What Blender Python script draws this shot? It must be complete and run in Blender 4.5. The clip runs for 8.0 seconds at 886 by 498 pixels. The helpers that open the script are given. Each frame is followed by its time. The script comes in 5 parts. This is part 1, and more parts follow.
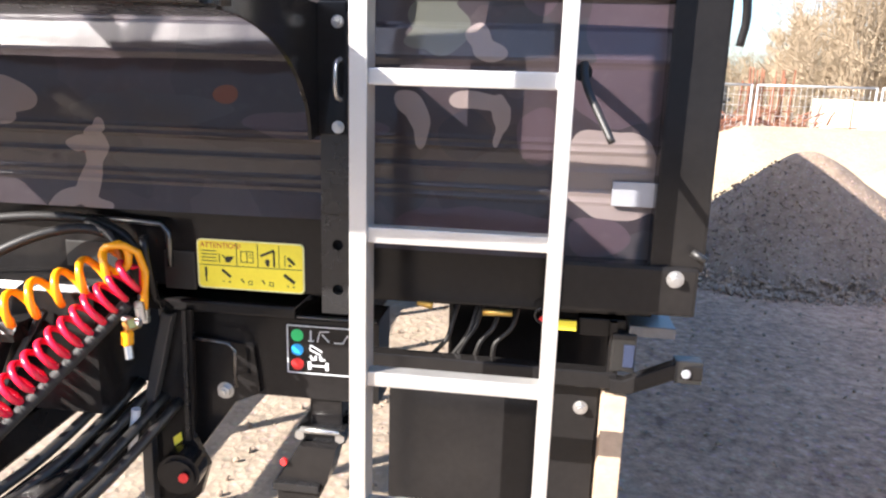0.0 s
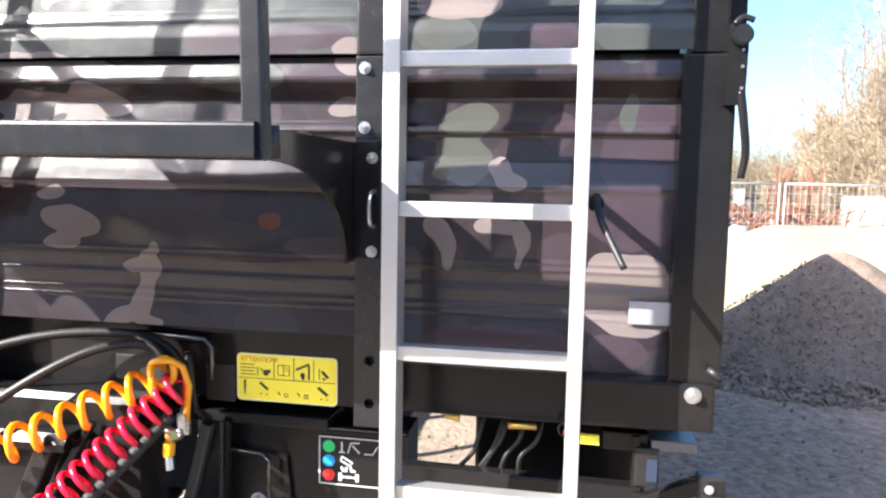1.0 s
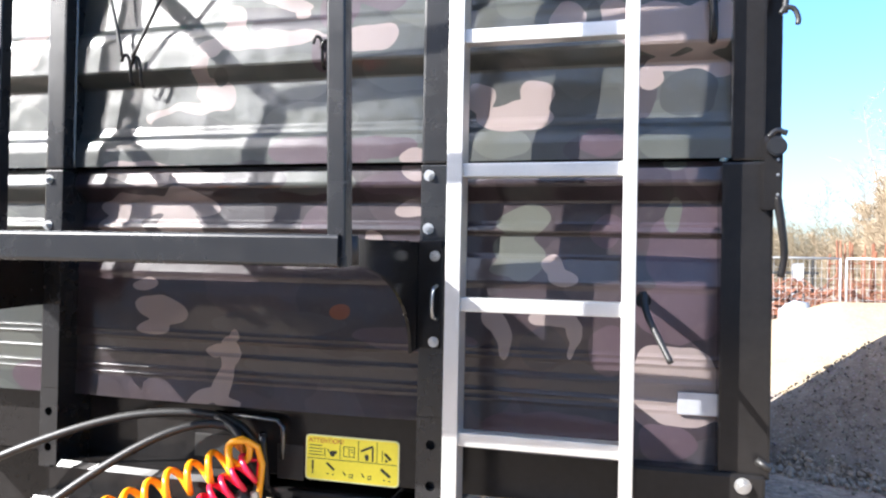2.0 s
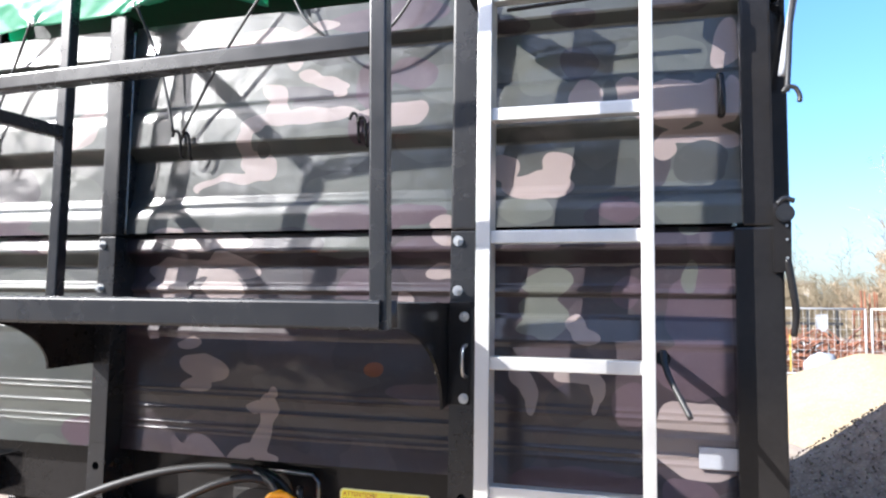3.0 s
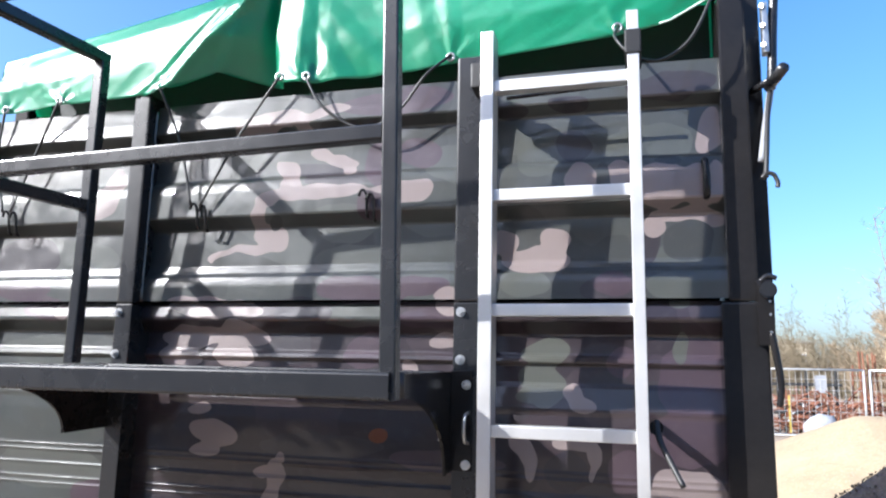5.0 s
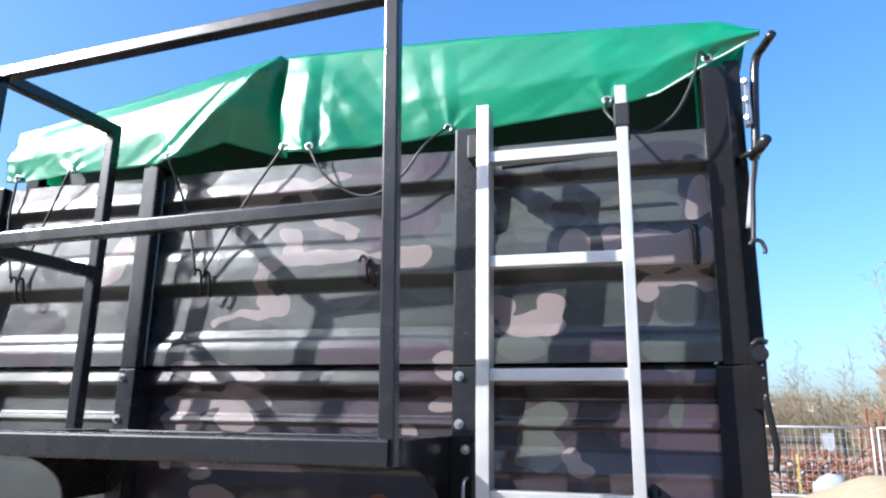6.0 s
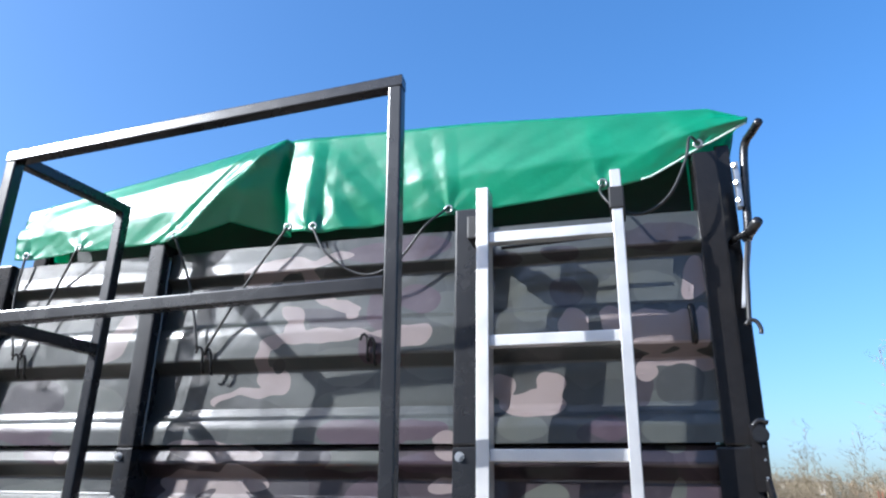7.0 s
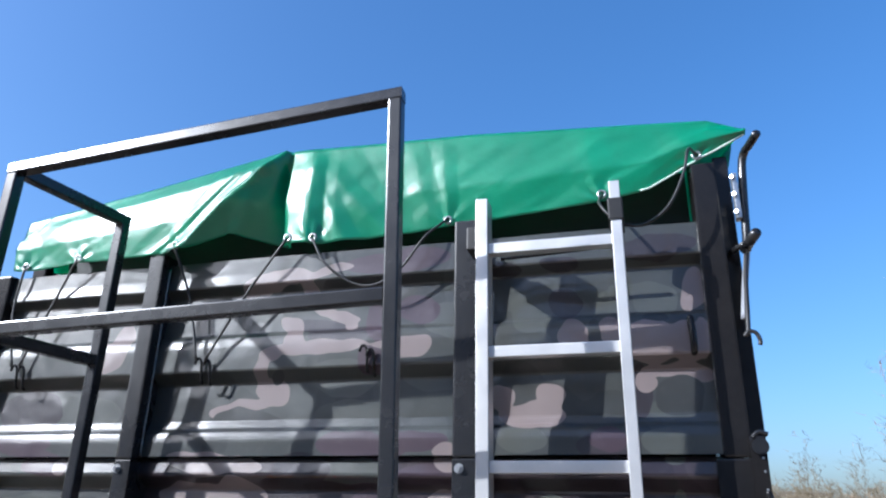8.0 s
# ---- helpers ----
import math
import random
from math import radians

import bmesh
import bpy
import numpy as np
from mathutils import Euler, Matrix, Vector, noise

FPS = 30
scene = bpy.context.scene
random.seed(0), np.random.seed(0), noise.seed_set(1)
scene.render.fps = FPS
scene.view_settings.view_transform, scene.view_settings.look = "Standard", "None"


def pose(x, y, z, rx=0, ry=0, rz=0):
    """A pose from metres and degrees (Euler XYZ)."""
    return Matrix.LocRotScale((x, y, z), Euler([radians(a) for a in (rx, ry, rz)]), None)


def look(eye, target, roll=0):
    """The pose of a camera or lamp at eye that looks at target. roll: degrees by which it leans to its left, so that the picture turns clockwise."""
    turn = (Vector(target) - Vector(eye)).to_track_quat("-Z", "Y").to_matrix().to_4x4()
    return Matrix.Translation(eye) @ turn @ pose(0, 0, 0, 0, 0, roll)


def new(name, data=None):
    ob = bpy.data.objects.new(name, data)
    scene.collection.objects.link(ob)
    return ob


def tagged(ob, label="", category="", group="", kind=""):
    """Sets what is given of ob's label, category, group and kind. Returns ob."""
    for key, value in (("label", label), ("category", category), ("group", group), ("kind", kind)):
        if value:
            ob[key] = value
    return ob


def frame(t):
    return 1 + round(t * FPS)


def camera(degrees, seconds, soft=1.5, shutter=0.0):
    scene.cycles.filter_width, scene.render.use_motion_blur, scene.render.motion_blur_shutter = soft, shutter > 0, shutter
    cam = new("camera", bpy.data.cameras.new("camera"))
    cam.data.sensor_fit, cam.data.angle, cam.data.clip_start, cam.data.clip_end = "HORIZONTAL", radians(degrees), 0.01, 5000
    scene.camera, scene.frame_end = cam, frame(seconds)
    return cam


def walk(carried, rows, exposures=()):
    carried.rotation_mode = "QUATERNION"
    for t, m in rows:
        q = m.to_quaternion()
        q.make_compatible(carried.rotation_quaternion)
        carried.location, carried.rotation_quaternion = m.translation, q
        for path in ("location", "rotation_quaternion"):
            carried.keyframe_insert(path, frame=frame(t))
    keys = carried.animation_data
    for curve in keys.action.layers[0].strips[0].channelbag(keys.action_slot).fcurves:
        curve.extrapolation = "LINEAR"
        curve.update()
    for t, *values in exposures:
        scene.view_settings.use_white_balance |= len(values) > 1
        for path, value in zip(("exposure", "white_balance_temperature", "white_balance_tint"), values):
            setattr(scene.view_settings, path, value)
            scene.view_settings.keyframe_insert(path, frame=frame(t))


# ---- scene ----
cam = camera(64.2, 8.0, soft=2.2)
PATH = [
    (0, (-0.006, -0.262, 1.743), (-0.261, 1.669, 1.288), 1.7),
    (0.5, (0.004, -0.294, 1.779), (-0.282, 1.659, 1.459), 1.3),
    (1, (0.015, -0.346, 1.802), (-0.338, 1.614, 1.617), 1.1),
    (1.5, (0.018, -0.407, 1.828), (-0.411, 1.544, 1.734), 1.2),
    (2, (0.022, -0.473, 1.854), (-0.475, 1.464, 1.872), 1.1),
    (3.5, (0.024, -0.62, 1.879), (-0.526, 1.292, 2.085), 0.9),
    (4, (0.026, -0.645, 1.886), (-0.513, 1.266, 2.13), 1.0),
    (4.5, (0.028, -0.664, 1.892), (-0.51, 1.243, 2.167), 1.1),
    (6, (0.054, -0.733, 1.916), (-0.478, 1.135, 2.396), 0.9),
    (6.5, (0.062, -0.752, 1.916), (-0.468, 1.088, 2.496), 0.8),
    (7, (0.065, -0.765, 1.916), (-0.456, 1.041, 2.6), 1.1),
    (7.5, (0.064, -0.77, 1.916), (-0.449, 1.017, 2.65), 1.2),
    (8, (0.065, -0.769, 1.916), (-0.451, 1.027, 2.628), 1.1),
]
walk(cam, [(t, look(eye, target, roll)) for t, eye, target, roll in PATH], exposures=[(0.0, 1.97, 6850, 13), (1.0, 2.00, 6600, 11), (2.0, 1.94, 6400, 10), (4.0, 1.49, 6250, 11), (6.0, 1.29, 5980, 10), (7.0, 1.06, 5850, 9), (8.0, 0.80, 5700, 10)])

# ---- world and sun ----
SUN_AZ, SUN_EL = 52.0, 31.6        # degrees left of the way from the wall to the viewer, and above the ground
sun_dir = Vector((-math.sin(radians(SUN_AZ)) * math.cos(radians(SUN_EL)),
                  -math.cos(radians(SUN_AZ)) * math.cos(radians(SUN_EL)), math.sin(radians(SUN_EL))))
world = bpy.data.worlds.new("sky")
scene.world = world
world.use_nodes = True
wn = world.node_tree.nodes
sky = wn.new("ShaderNodeTexSky")
sky.sky_type, sky.sun_disc = "NISHITA", False
sky.sun_elevation, sky.sun_rotation = radians(SUN_EL), math.atan2(sun_dir.x, sun_dir.y) % math.tau
sky.altitude = 0.0
sky.air_density, sky.dust_density, sky.ozone_density = 1.0, 3.0, 4.5
wn["Background"].inputs["Strength"].default_value = 0.16
deep = wn.new("ShaderNodeHueSaturation")      # a clear, deep spring sky
deep.inputs["Hue"].default_value, deep.inputs["Saturation"].default_value = 0.502, 1.26
even = wn.new("ShaderNodeGamma")
even.inputs["Gamma"].default_value = 0.88
world.node_tree.links.new(sky.outputs["Color"], even.inputs["Color"])
world.node_tree.links.new(even.outputs["Color"], deep.inputs["Color"])
world.node_tree.links.new(deep.outputs["Color"], wn["Background"].inputs["Color"])
sun_data = bpy.data.lights.new("sun", "SUN")
sun_data.energy, sun_data.angle, sun_data.color = 5.0, radians(0.53), (1.0, 0.98, 0.955)
sun = new("sun", sun_data)
sun.matrix_world = look(sun_dir * 30, (0, 0, 0))


# ---- materials ----
class Nodes:
    """A short way to write a node material."""

    def __init__(self, name):
        self.mat = bpy.data.materials.new(name)
        self.mat.use_nodes = True
        self.tree = self.mat.node_tree
        self.bsdf = self.tree.nodes["Principled BSDF"]

    def add(self, kind, operation="", vector_type=""):
        node = self.tree.nodes.new("ShaderNode" + kind)
        if operation:
            node.operation = operation
        if vector_type:
            node.vector_type = vector_type
        return node

    def link(self, a, b):
        self.tree.links.new(a, b)

    def put(self, name, value):
        self.bsdf.inputs[name].default_value = value

    def coords(self):
        return self.add("TexCoord").outputs["Object"]

    def noise(self, scale, detail=4.0, rough=0.55, vec=None):
        n = self.add("TexNoise")
        n.inputs["Scale"].default_value, n.inputs["Detail"].default_value = scale, detail
        n.inputs["Roughness"].default_value = rough
        self.link(vec or self.coords(), n.inputs["Vector"])
        return n

    def ramp(self, fac, stops, sharp=False):
        r = self.add("ValToRGB")
        r.color_ramp.interpolation = "CONSTANT" if sharp else "LINEAR"
        while len(r.color_ramp.elements) < len(stops):
            r.color_ramp.elements.new(0.5)
        for e, (p, c) in zip(r.color_ramp.elements, stops):
            e.position = p
            e.color = (*c, 1) if len(c) == 3 else (c[0], c[0], c[0], 1)
        self.link(fac, r.inputs["Fac"])
        return r.outputs["Color"]

    def mix(self, fac, a, b):
        m = self.add("Mix")
        m.data_type = "RGBA"
        for sock, v in ((m.inputs[0], fac), (m.inputs[6], a), (m.inputs[7], b)):
            if isinstance(v, (int, float)):
                sock.default_value = v
            elif isinstance(v, tuple):
                sock.default_value = (*v, 1)
            else:
                self.link(v, sock)
        return m.outputs[2]

    def math(self, op, a, b=0.0):
        m = self.add("Math", operation=op)
        for sock, v in zip(m.inputs, (a, b)):
            if isinstance(v, (int, float)):
                sock.default_value = v
            else:
                self.link(v, sock)
        return m.outputs[0]

    def bump(self, height, strength, distance):
        b = self.add("Bump")
        b.inputs["Strength"].default_value, b.inputs["Distance"].default_value = strength, distance
        self.link(height, b.inputs["Height"])
        self.link(b.outputs["Normal"], self.bsdf.inputs["Normal"])


def plain(name, color, rough, metal=0.0, vary=0.25, scale=6.0, grain=120.0, bump=0.1, dist=0.001, coat=0.0, spec=0.5, dust=0.0):
    """A surface with broad stains and fine grain in colour, gloss and relief."""
    n = Nodes(name)
    broad, fine = n.noise(scale, 5), n.noise(grain, 3)
    both = n.mix(0.4, broad.outputs["Fac"], fine.outputs["Fac"])
    lo = tuple(c * (1 - vary) for c in color)
    hi = tuple(min(1.0, c * (1 + vary)) for c in color)
    color = n.ramp(both, [(0.3, lo), (0.7, hi)])
    if dust:                                        # settled dust in soft blotches
        film = n.noise(3.2, 7, 0.65)
        color = n.mix(n.ramp(film.outputs["Fac"], [(0.50, (0.0,)), (0.80, (dust,))]), color, (0.30, 0.25, 0.20))
    n.link(color, n.bsdf.inputs["Base Color"])
    n.link(n.ramp(both, [(0.3, (rough * 0.8,)), (0.7, (min(1.0, rough * 1.25),))]), n.bsdf.inputs["Roughness"])
    n.put("Metallic", metal)
    n.put("Coat Weight", coat)
    n.put("Coat Roughness", 0.12)
    n.put("Specular IOR Level", spec)
    n.bump(both, bump, dist)
    return n.mat


BLACK = plain("black_paint", (0.011, 0.0102, 0.0102), 0.16, vary=0.3, scale=5, grain=60, bump=0.025, dist=0.001, spec=0.25, dust=0.02)
FRAME = plain("satin_black_tube", (0.012, 0.012, 0.0128), 0.26, vary=0.15, scale=3, grain=25, bump=0.012, spec=0.50, dust=0.02)
ALU = plain("brushed_aluminium", (0.60, 0.588, 0.565), 0.40, metal=0.75, vary=0.06, scale=14, grain=300, bump=0.05)
ZINC = plain("zinc_plated_steel", (0.52, 0.52, 0.51), 0.3, metal=0.9, vary=0.15, grain=200)
WELD = plain("painted_weld", (0.05, 0.05, 0.05), 0.12, vary=0.3, scale=60, grain=300, bump=0.4, dist=0.002, coat=1.0, spec=0.9)
GLOSS = plain("gloss_black_paint", (0.014, 0.014, 0.015), 0.14, vary=0.2, scale=20, grain=80, bump=0.06, dist=0.002, coat=1.0, spec=0.9)
RUBBER = plain("black_rubber", (0.014, 0.013, 0.012), 0.46, vary=0.2, grain=200)
YELLOW = plain("yellow_hose_plastic", (0.90, 0.36, 0.008), 0.22, vary=0.08, grain=90, bump=0.02, coat=0.3)
RED = plain("red_hose_plastic", (0.78, 0.012, 0.05), 0.22, vary=0.08, grain=90, bump=0.02, coat=0.3)
STICKER = plain("yellow_sticker", (0.93, 0.79, 0.06), 0.35, vary=0.06, scale=20, bump=0.02)
STICKER_RIM = plain("pale_sticker_rim", (0.88, 0.84, 0.42), 0.35, vary=0.06, scale=20, bump=0.02)
PRINT = plain("black_print", (0.02, 0.02, 0.018), 0.5, vary=0.1)
REDPRINT = plain("red_print", (0.55, 0.10, 0.03), 0.5, vary=0.1)
WHITEPRINT = plain("white_print", (0.6, 0.62, 0.64), 0.45, vary=0.1)
GREEN_DOT = plain("green_dot", (0.01, 0.55, 0.16), 0.35, vary=0.05)
BLUE_DOT = plain("blue_dot", (0.01, 0.33, 0.75), 0.35, vary=0.05)
RED_DOT = plain("red_dot", (0.75, 0.03, 0.03), 0.35, vary=0.05)
SILVER = plain("silver_plate", (0.40, 0.41, 0.44), 0.35, metal=0.5, vary=0.08, grain=80)
BLUE_LABEL = plain("slate_blue_label", (0.025, 0.035, 0.07), 0.4, vary=0.2)
GREYBOX = plain("grey_painted_steel", (0.16, 0.155, 0.155), 0.4, vary=0.2)
BRASS = plain("brass_fitting", (0.75, 0.50, 0.14), 0.3, metal=0.9, vary=0.15)
TIMBER = plain("pale_timber", (0.42, 0.31, 0.22), 0.7, vary=0.25, scale=9, grain=60, bump=0.3)
RUST = plain("rusty_steel", (0.17, 0.065, 0.035), 0.8, vary=0.5, scale=3, grain=30, bump=0.4)
GALV = plain("galvanised_wire", (0.42, 0.43, 0.43), 0.45, metal=0.4, vary=0.1)
SLAB = plain("pale_concrete", (0.62, 0.52, 0.40), 0.85, vary=0.18, scale=1.5, grain=25, bump=0.3)
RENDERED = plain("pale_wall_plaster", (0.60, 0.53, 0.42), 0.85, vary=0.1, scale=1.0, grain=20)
ROOFING = plain("grey_roofing", (0.16, 0.15, 0.15), 0.8, vary=0.2, scale=1.0)
BOUNCE_PALE = plain("pale_bounce_surface", (0.80, 0.78, 0.76), 0.8, vary=0.25, scale=0.6, grain=12, bump=0.3)
GLASS = plain("dark_window_glass", (0.03, 0.04, 0.05), 0.08, vary=0.1)
BAG = plain("white_woven_bag", (0.24, 0.25, 0.27), 0.7, vary=0.3, scale=12, bump=0.4)
BARK = plain("tan_bark", (0.26, 0.19, 0.125), 0.85, vary=0.3, scale=3, grain=20, bump=0.5)
TWIG = plain("budding_twigs", (0.225, 0.172, 0.112), 0.8, vary=0.35, scale=0.6, grain=8)
TWIG_OLIVE = plain("olive_twigs", (0.15, 0.12, 0.075), 0.8, vary=0.35, scale=0.6, grain=8)
# black lightened to stand for the sun's glare on the shackle flange
FLANGE_GLARE = plain("glare_lightened_black", (0.030, 0.030, 0.031), 0.50, vary=0.2, scale=9, grain=60, bump=0.05, spec=0.6)
FADED = plain("faded_yellow_paint", (0.42, 0.31, 0.06), 0.6, vary=0.25)
TYRE = plain("tyre_rubber", (0.02, 0.02, 0.02), 0.7, vary=0.3, grain=60)


SWAY = 0.035                       # how far the brush strays from the stencil


def camouflage(name, x0, x1, z0, z1):
    """Painted camouflage in dark green grey, slate, plum and a pale pinkish beige, glossy, with dust, for one panel of the wall."""
    n = Nodes(name)
    sep = n.add("SeparateXYZ")
    n.link(n.coords(), sep.inputs[0])
    flat = n.add("CombineXYZ")
    n.link(sep.outputs["X"], flat.inputs["X"])
    n.link(sep.outputs["Z"], flat.inputs["Y"])
    warp = n.noise(13.0, 0.6, 0.4, flat.outputs[0])
    shift = n.add("VectorMath", operation="MULTIPLY_ADD")
    n.link(warp.outputs["Color"], shift.inputs[0])
    shift.inputs[1].default_value = (0.10, 0.10, 0.0)
    n.link(flat.outputs[0], shift.inputs[2])
    base = shift.outputs[0]
    small = n.add("VectorMath", operation="MULTIPLY_ADD")
    n.link(warp.outputs["Color"], small.inputs[0])
    small.inputs[1].default_value = (SWAY, SWAY, 0.0)
    n.link(flat.outputs[0], small.inputs[2])
    tone = n.noise(2.6, 0.6, 0.4, base)
    if z1 < 2.2 and x0 > -2.0:                     # mostly plum and slate, darkened and browned to stand for the ground's reflection
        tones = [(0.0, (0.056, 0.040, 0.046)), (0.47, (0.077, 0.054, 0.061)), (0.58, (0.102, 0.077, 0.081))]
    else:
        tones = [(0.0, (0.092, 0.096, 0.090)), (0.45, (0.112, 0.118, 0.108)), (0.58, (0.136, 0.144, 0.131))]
    color = n.ramp(tone.outputs["Fac"], tones, sharp=True)

    def blobs(rows):
        """One where any of the ellipses (x, z, half width, half height, turn), run together softly, covers the wall."""
        least = None
        for x, z, rx, rz, turn in rows:
            reach = max(rx, rz) + 0.06
            if not (x0 - reach < x < x1 + reach and z0 - reach < z < z1 + reach):
                continue
            m = n.add("Mapping", vector_type="TEXTURE")
            n.link(small.outputs[0], m.inputs["Vector"])
            m.inputs["Location"].default_value = (x + SWAY / 2, z + SWAY / 2, 0)
            m.inputs["Rotation"].default_value = (0, 0, radians(turn))
            m.inputs["Scale"].default_value = (rx, rz, 1)
            d = n.add("VectorMath", operation="LENGTH")
            n.link(m.outputs[0], d.inputs[0])
            if least is None:
                least = d.outputs["Value"]
            else:
                least = n.math("SMOOTH_MIN", least, d.outputs["Value"])
                least.node.inputs[2].default_value = 0.5
        return 0.0 if least is None else n.math("LESS_THAN", least, 0.95)

    pale_upper = [(-1.003, 2.611, 0.119, 0.031, 5), (-1.1, 2.587, 0.048, 0.033, 19), (-0.917, 2.571, 0.025, 0.045, 10), (-0.84, 2.633, 0.083, 0.017, 7), (-0.969, 2.468, 0.048, 0.026, -30),
                  (-0.944, 2.416, 0.032, 0.048, 14), (-0.858, 2.388, 0.163, 0.025, 0), (-1.019, 2.382, 0.043, 0.024, 8), (-1.049, 2.328, 0.026, 0.05, -4), (-0.551, 2.384, 0.048, 0.03, 2),
                  (-0.599, 2.371, 0.058, 0.021, 4), (-0.62, 2.391, 0.073, 0.019, -2), (-0.859, 2.508, 0.047, 0.016, -12), (-0.795, 2.488, 0.052, 0.016, -9), (-0.77, 2.464, 0.017, 0.02, 18),
                  (-1.013, 2.264, 0.062, 0.039, -24), (-1.084, 2.229, 0.083, 0.017, 5), (-1.184, 2.208, 0.043, 0.021, 19)]
    pale_upper_low = [(-0.469, 2.089, 0.04, 0.014, 7), (-0.469, 2.059, 0.037, 0.027, -11), (0.211, 2.503, 0.034, 0.068, -5), (0.079, 2.364, 0.103, 0.057, -4), (0.185, 2.358, 0.051, 0.059, 4),
                      (-0.002, 2.392, 0.03, 0.044, 2), (-0.107, 2.387, 0.048, 0.054, 12), (0.224, 2.367, 0.02, 0.056, -1), (-0.318, 2.232, 0.036, 0.042, 7), (-0.23, 2.178, 0.094, 0.038, 2),
                      (-0.179, 2.231, 0.04, 0.035, -24), (0.071, 2.264, 0.029, 0.028, -20), (0.208, 2.273, 0.038, 0.025, -3), (0.137, 2.29, 0.078, 0.017, -3), (-1.623, 2.385, 0.07, 0.048, 3),
                      (-1.575, 2.437, 0.042, 0.062, 12), (-1.729, 2.045, 0.031, 0.024, -12)]
    pale_lower = [(-1.185, 2.055, 0.17, 0.033, -3), (-1.256, 1.971, 0.131, 0.033, 0), (-1.088, 1.98, 0.084, 0.035, -9), (-1.121, 1.915, 0.073, 0.035, -8), (-1.309, 1.913, 0.077, 0.039, -1),
                  (-0.475, 1.966, 0.052, 0.024, 0), (-0.587, 1.888, 0.022, 0.021, -3), (-1.162, 1.697, 0.082, 0.038, -6), (-1.192, 1.648, 0.055, 0.019, 2), (-1.213, 1.762, 0.041, 0.016, 1),
                  (-0.94, 1.64, 0.014, 0.017, -21), (-0.961, 1.593, 0.031, 0.044, -13), (-1.005, 1.598, 0.024, 0.018, 13), (-0.97, 1.519, 0.032, 0.051, -16), (-1.028, 1.469, 0.059, 0.022, 25),
                  (-0.962, 1.465, 0.042, 0.018, -5)]
    pale_end = [(-0.141, 1.836, 0.024, 0.023, -12), (-0.116, 1.806, 0.036, 0.025, -4), (-0.132, 1.824, 0.022, 0.029, 4), (-0.271, 1.707, 0.03, 0.026, -22), (-0.252, 1.679, 0.025, 0.042, 20),
                (-0.248, 1.644, 0.016, 0.029, -8), (-0.131, 1.709, 0.066, 0.021, -2), (-0.086, 1.687, 0.02, 0.046, -5), (-0.094, 1.641, 0.009, 0.027, -5), (0.138, 1.578, 0.091, 0.095, 30),
                (0.1, 1.589, 0.054, 0.069, 7), (0.188, 1.56, 0.055, 0.067, 10)]
    notch = [(-0.048, 2.376, 0.021, 0.058, -8), (0.11, 2.426, 0.037, 0.019, -5), (-0.247, 2.251, 0.026, 0.024, -12), (0.153, 2.223, 0.067, 0.056, -3), (-0.158, 1.645, 0.054, 0.047, 3),
             (-1.081, 2.172, 0.131, 0.046, -5), (-0.997, 2.305, 0.018, 0.026, -19), (-0.797, 2.573, 0.092, 0.04, 2), (-0.989, 2.567, 0.05, 0.023, 3)]
    dark = [(-0.298, 2.599, 0.052, 0.022, -6), (-0.142, 2.601, 0.058, 0.021, -6), (0.125, 2.628, 0.119, 0.036, 1), (-0.895, 2.043, 0.095, 0.047, -1), (-0.943, 1.948, 0.07, 0.063, -10),
            (-0.79, 2.427, 0.119, 0.033, 1), (-0.861, 2.461, 0.105, 0.023, -4), (-0.128, 2.485, 0.05, 0.047, -42), (0.057, 2.241, 0.029, 0.071, -1), (-1.904, 2.222, 0.135, 0.073, -5),
            (-0.033, 2.102, 0.081, 0.037, -1), (-0.827, 1.674, 0.195, 0.039, 3), (-0.692, 1.563, 0.246, 0.043, 0), (-1.381, 1.593, 0.077, 0.035, 3), (-0.064, 1.548, 0.122, 0.069, 3),
            (-0.282, 1.537, 0.058, 0.07, -3), (-0.046, 1.84, 0.064, 0.052, -3), (0.092, 1.833, 0.083, 0.051, -1), (-0.297, 1.782, 0.051, 0.024, 2), (0.221, 1.438, 0.065, 0.035, 3)]
    plum = [(-0.71, 2.101, 0.147, 0.04, -4), (-0.54, 2.117, 0.094, 0.027, -5), (-0.557, 2.493, 0.072, 0.051, -10), (-0.672, 2.465, 0.056, 0.072, 11), (-0.693, 2.341, 0.04, 0.048, 12),
            (-0.627, 2.645, 0.178, 0.04, 2), (-0.705, 1.935, 0.079, 0.056, 29), (-0.515, 2.026, 0.093, 0.03, -5), (-0.033, 2.114, 0.046, 0.037, -2), (-1.784, 2.048, 0.098, 0.039, -2),
            (-1.891, 2.112, 0.133, 0.036, -1), (-0.008, 1.651, 0.044, 0.057, 5), (-0.015, 1.916, 0.037, 0.047, -3), (0.121, 1.455, 0.068, 0.039, 3), (-0.471, 1.65, 0.164, 0.03, -1),
            (-1.571, 1.501, 0.072, 0.049, 2), (0.19, 1.87, 0.13, 0.12, 3), (-0.13, 1.468, 0.17, 0.035, 2), (0.13, 1.73, 0.10, 0.06, -8)]
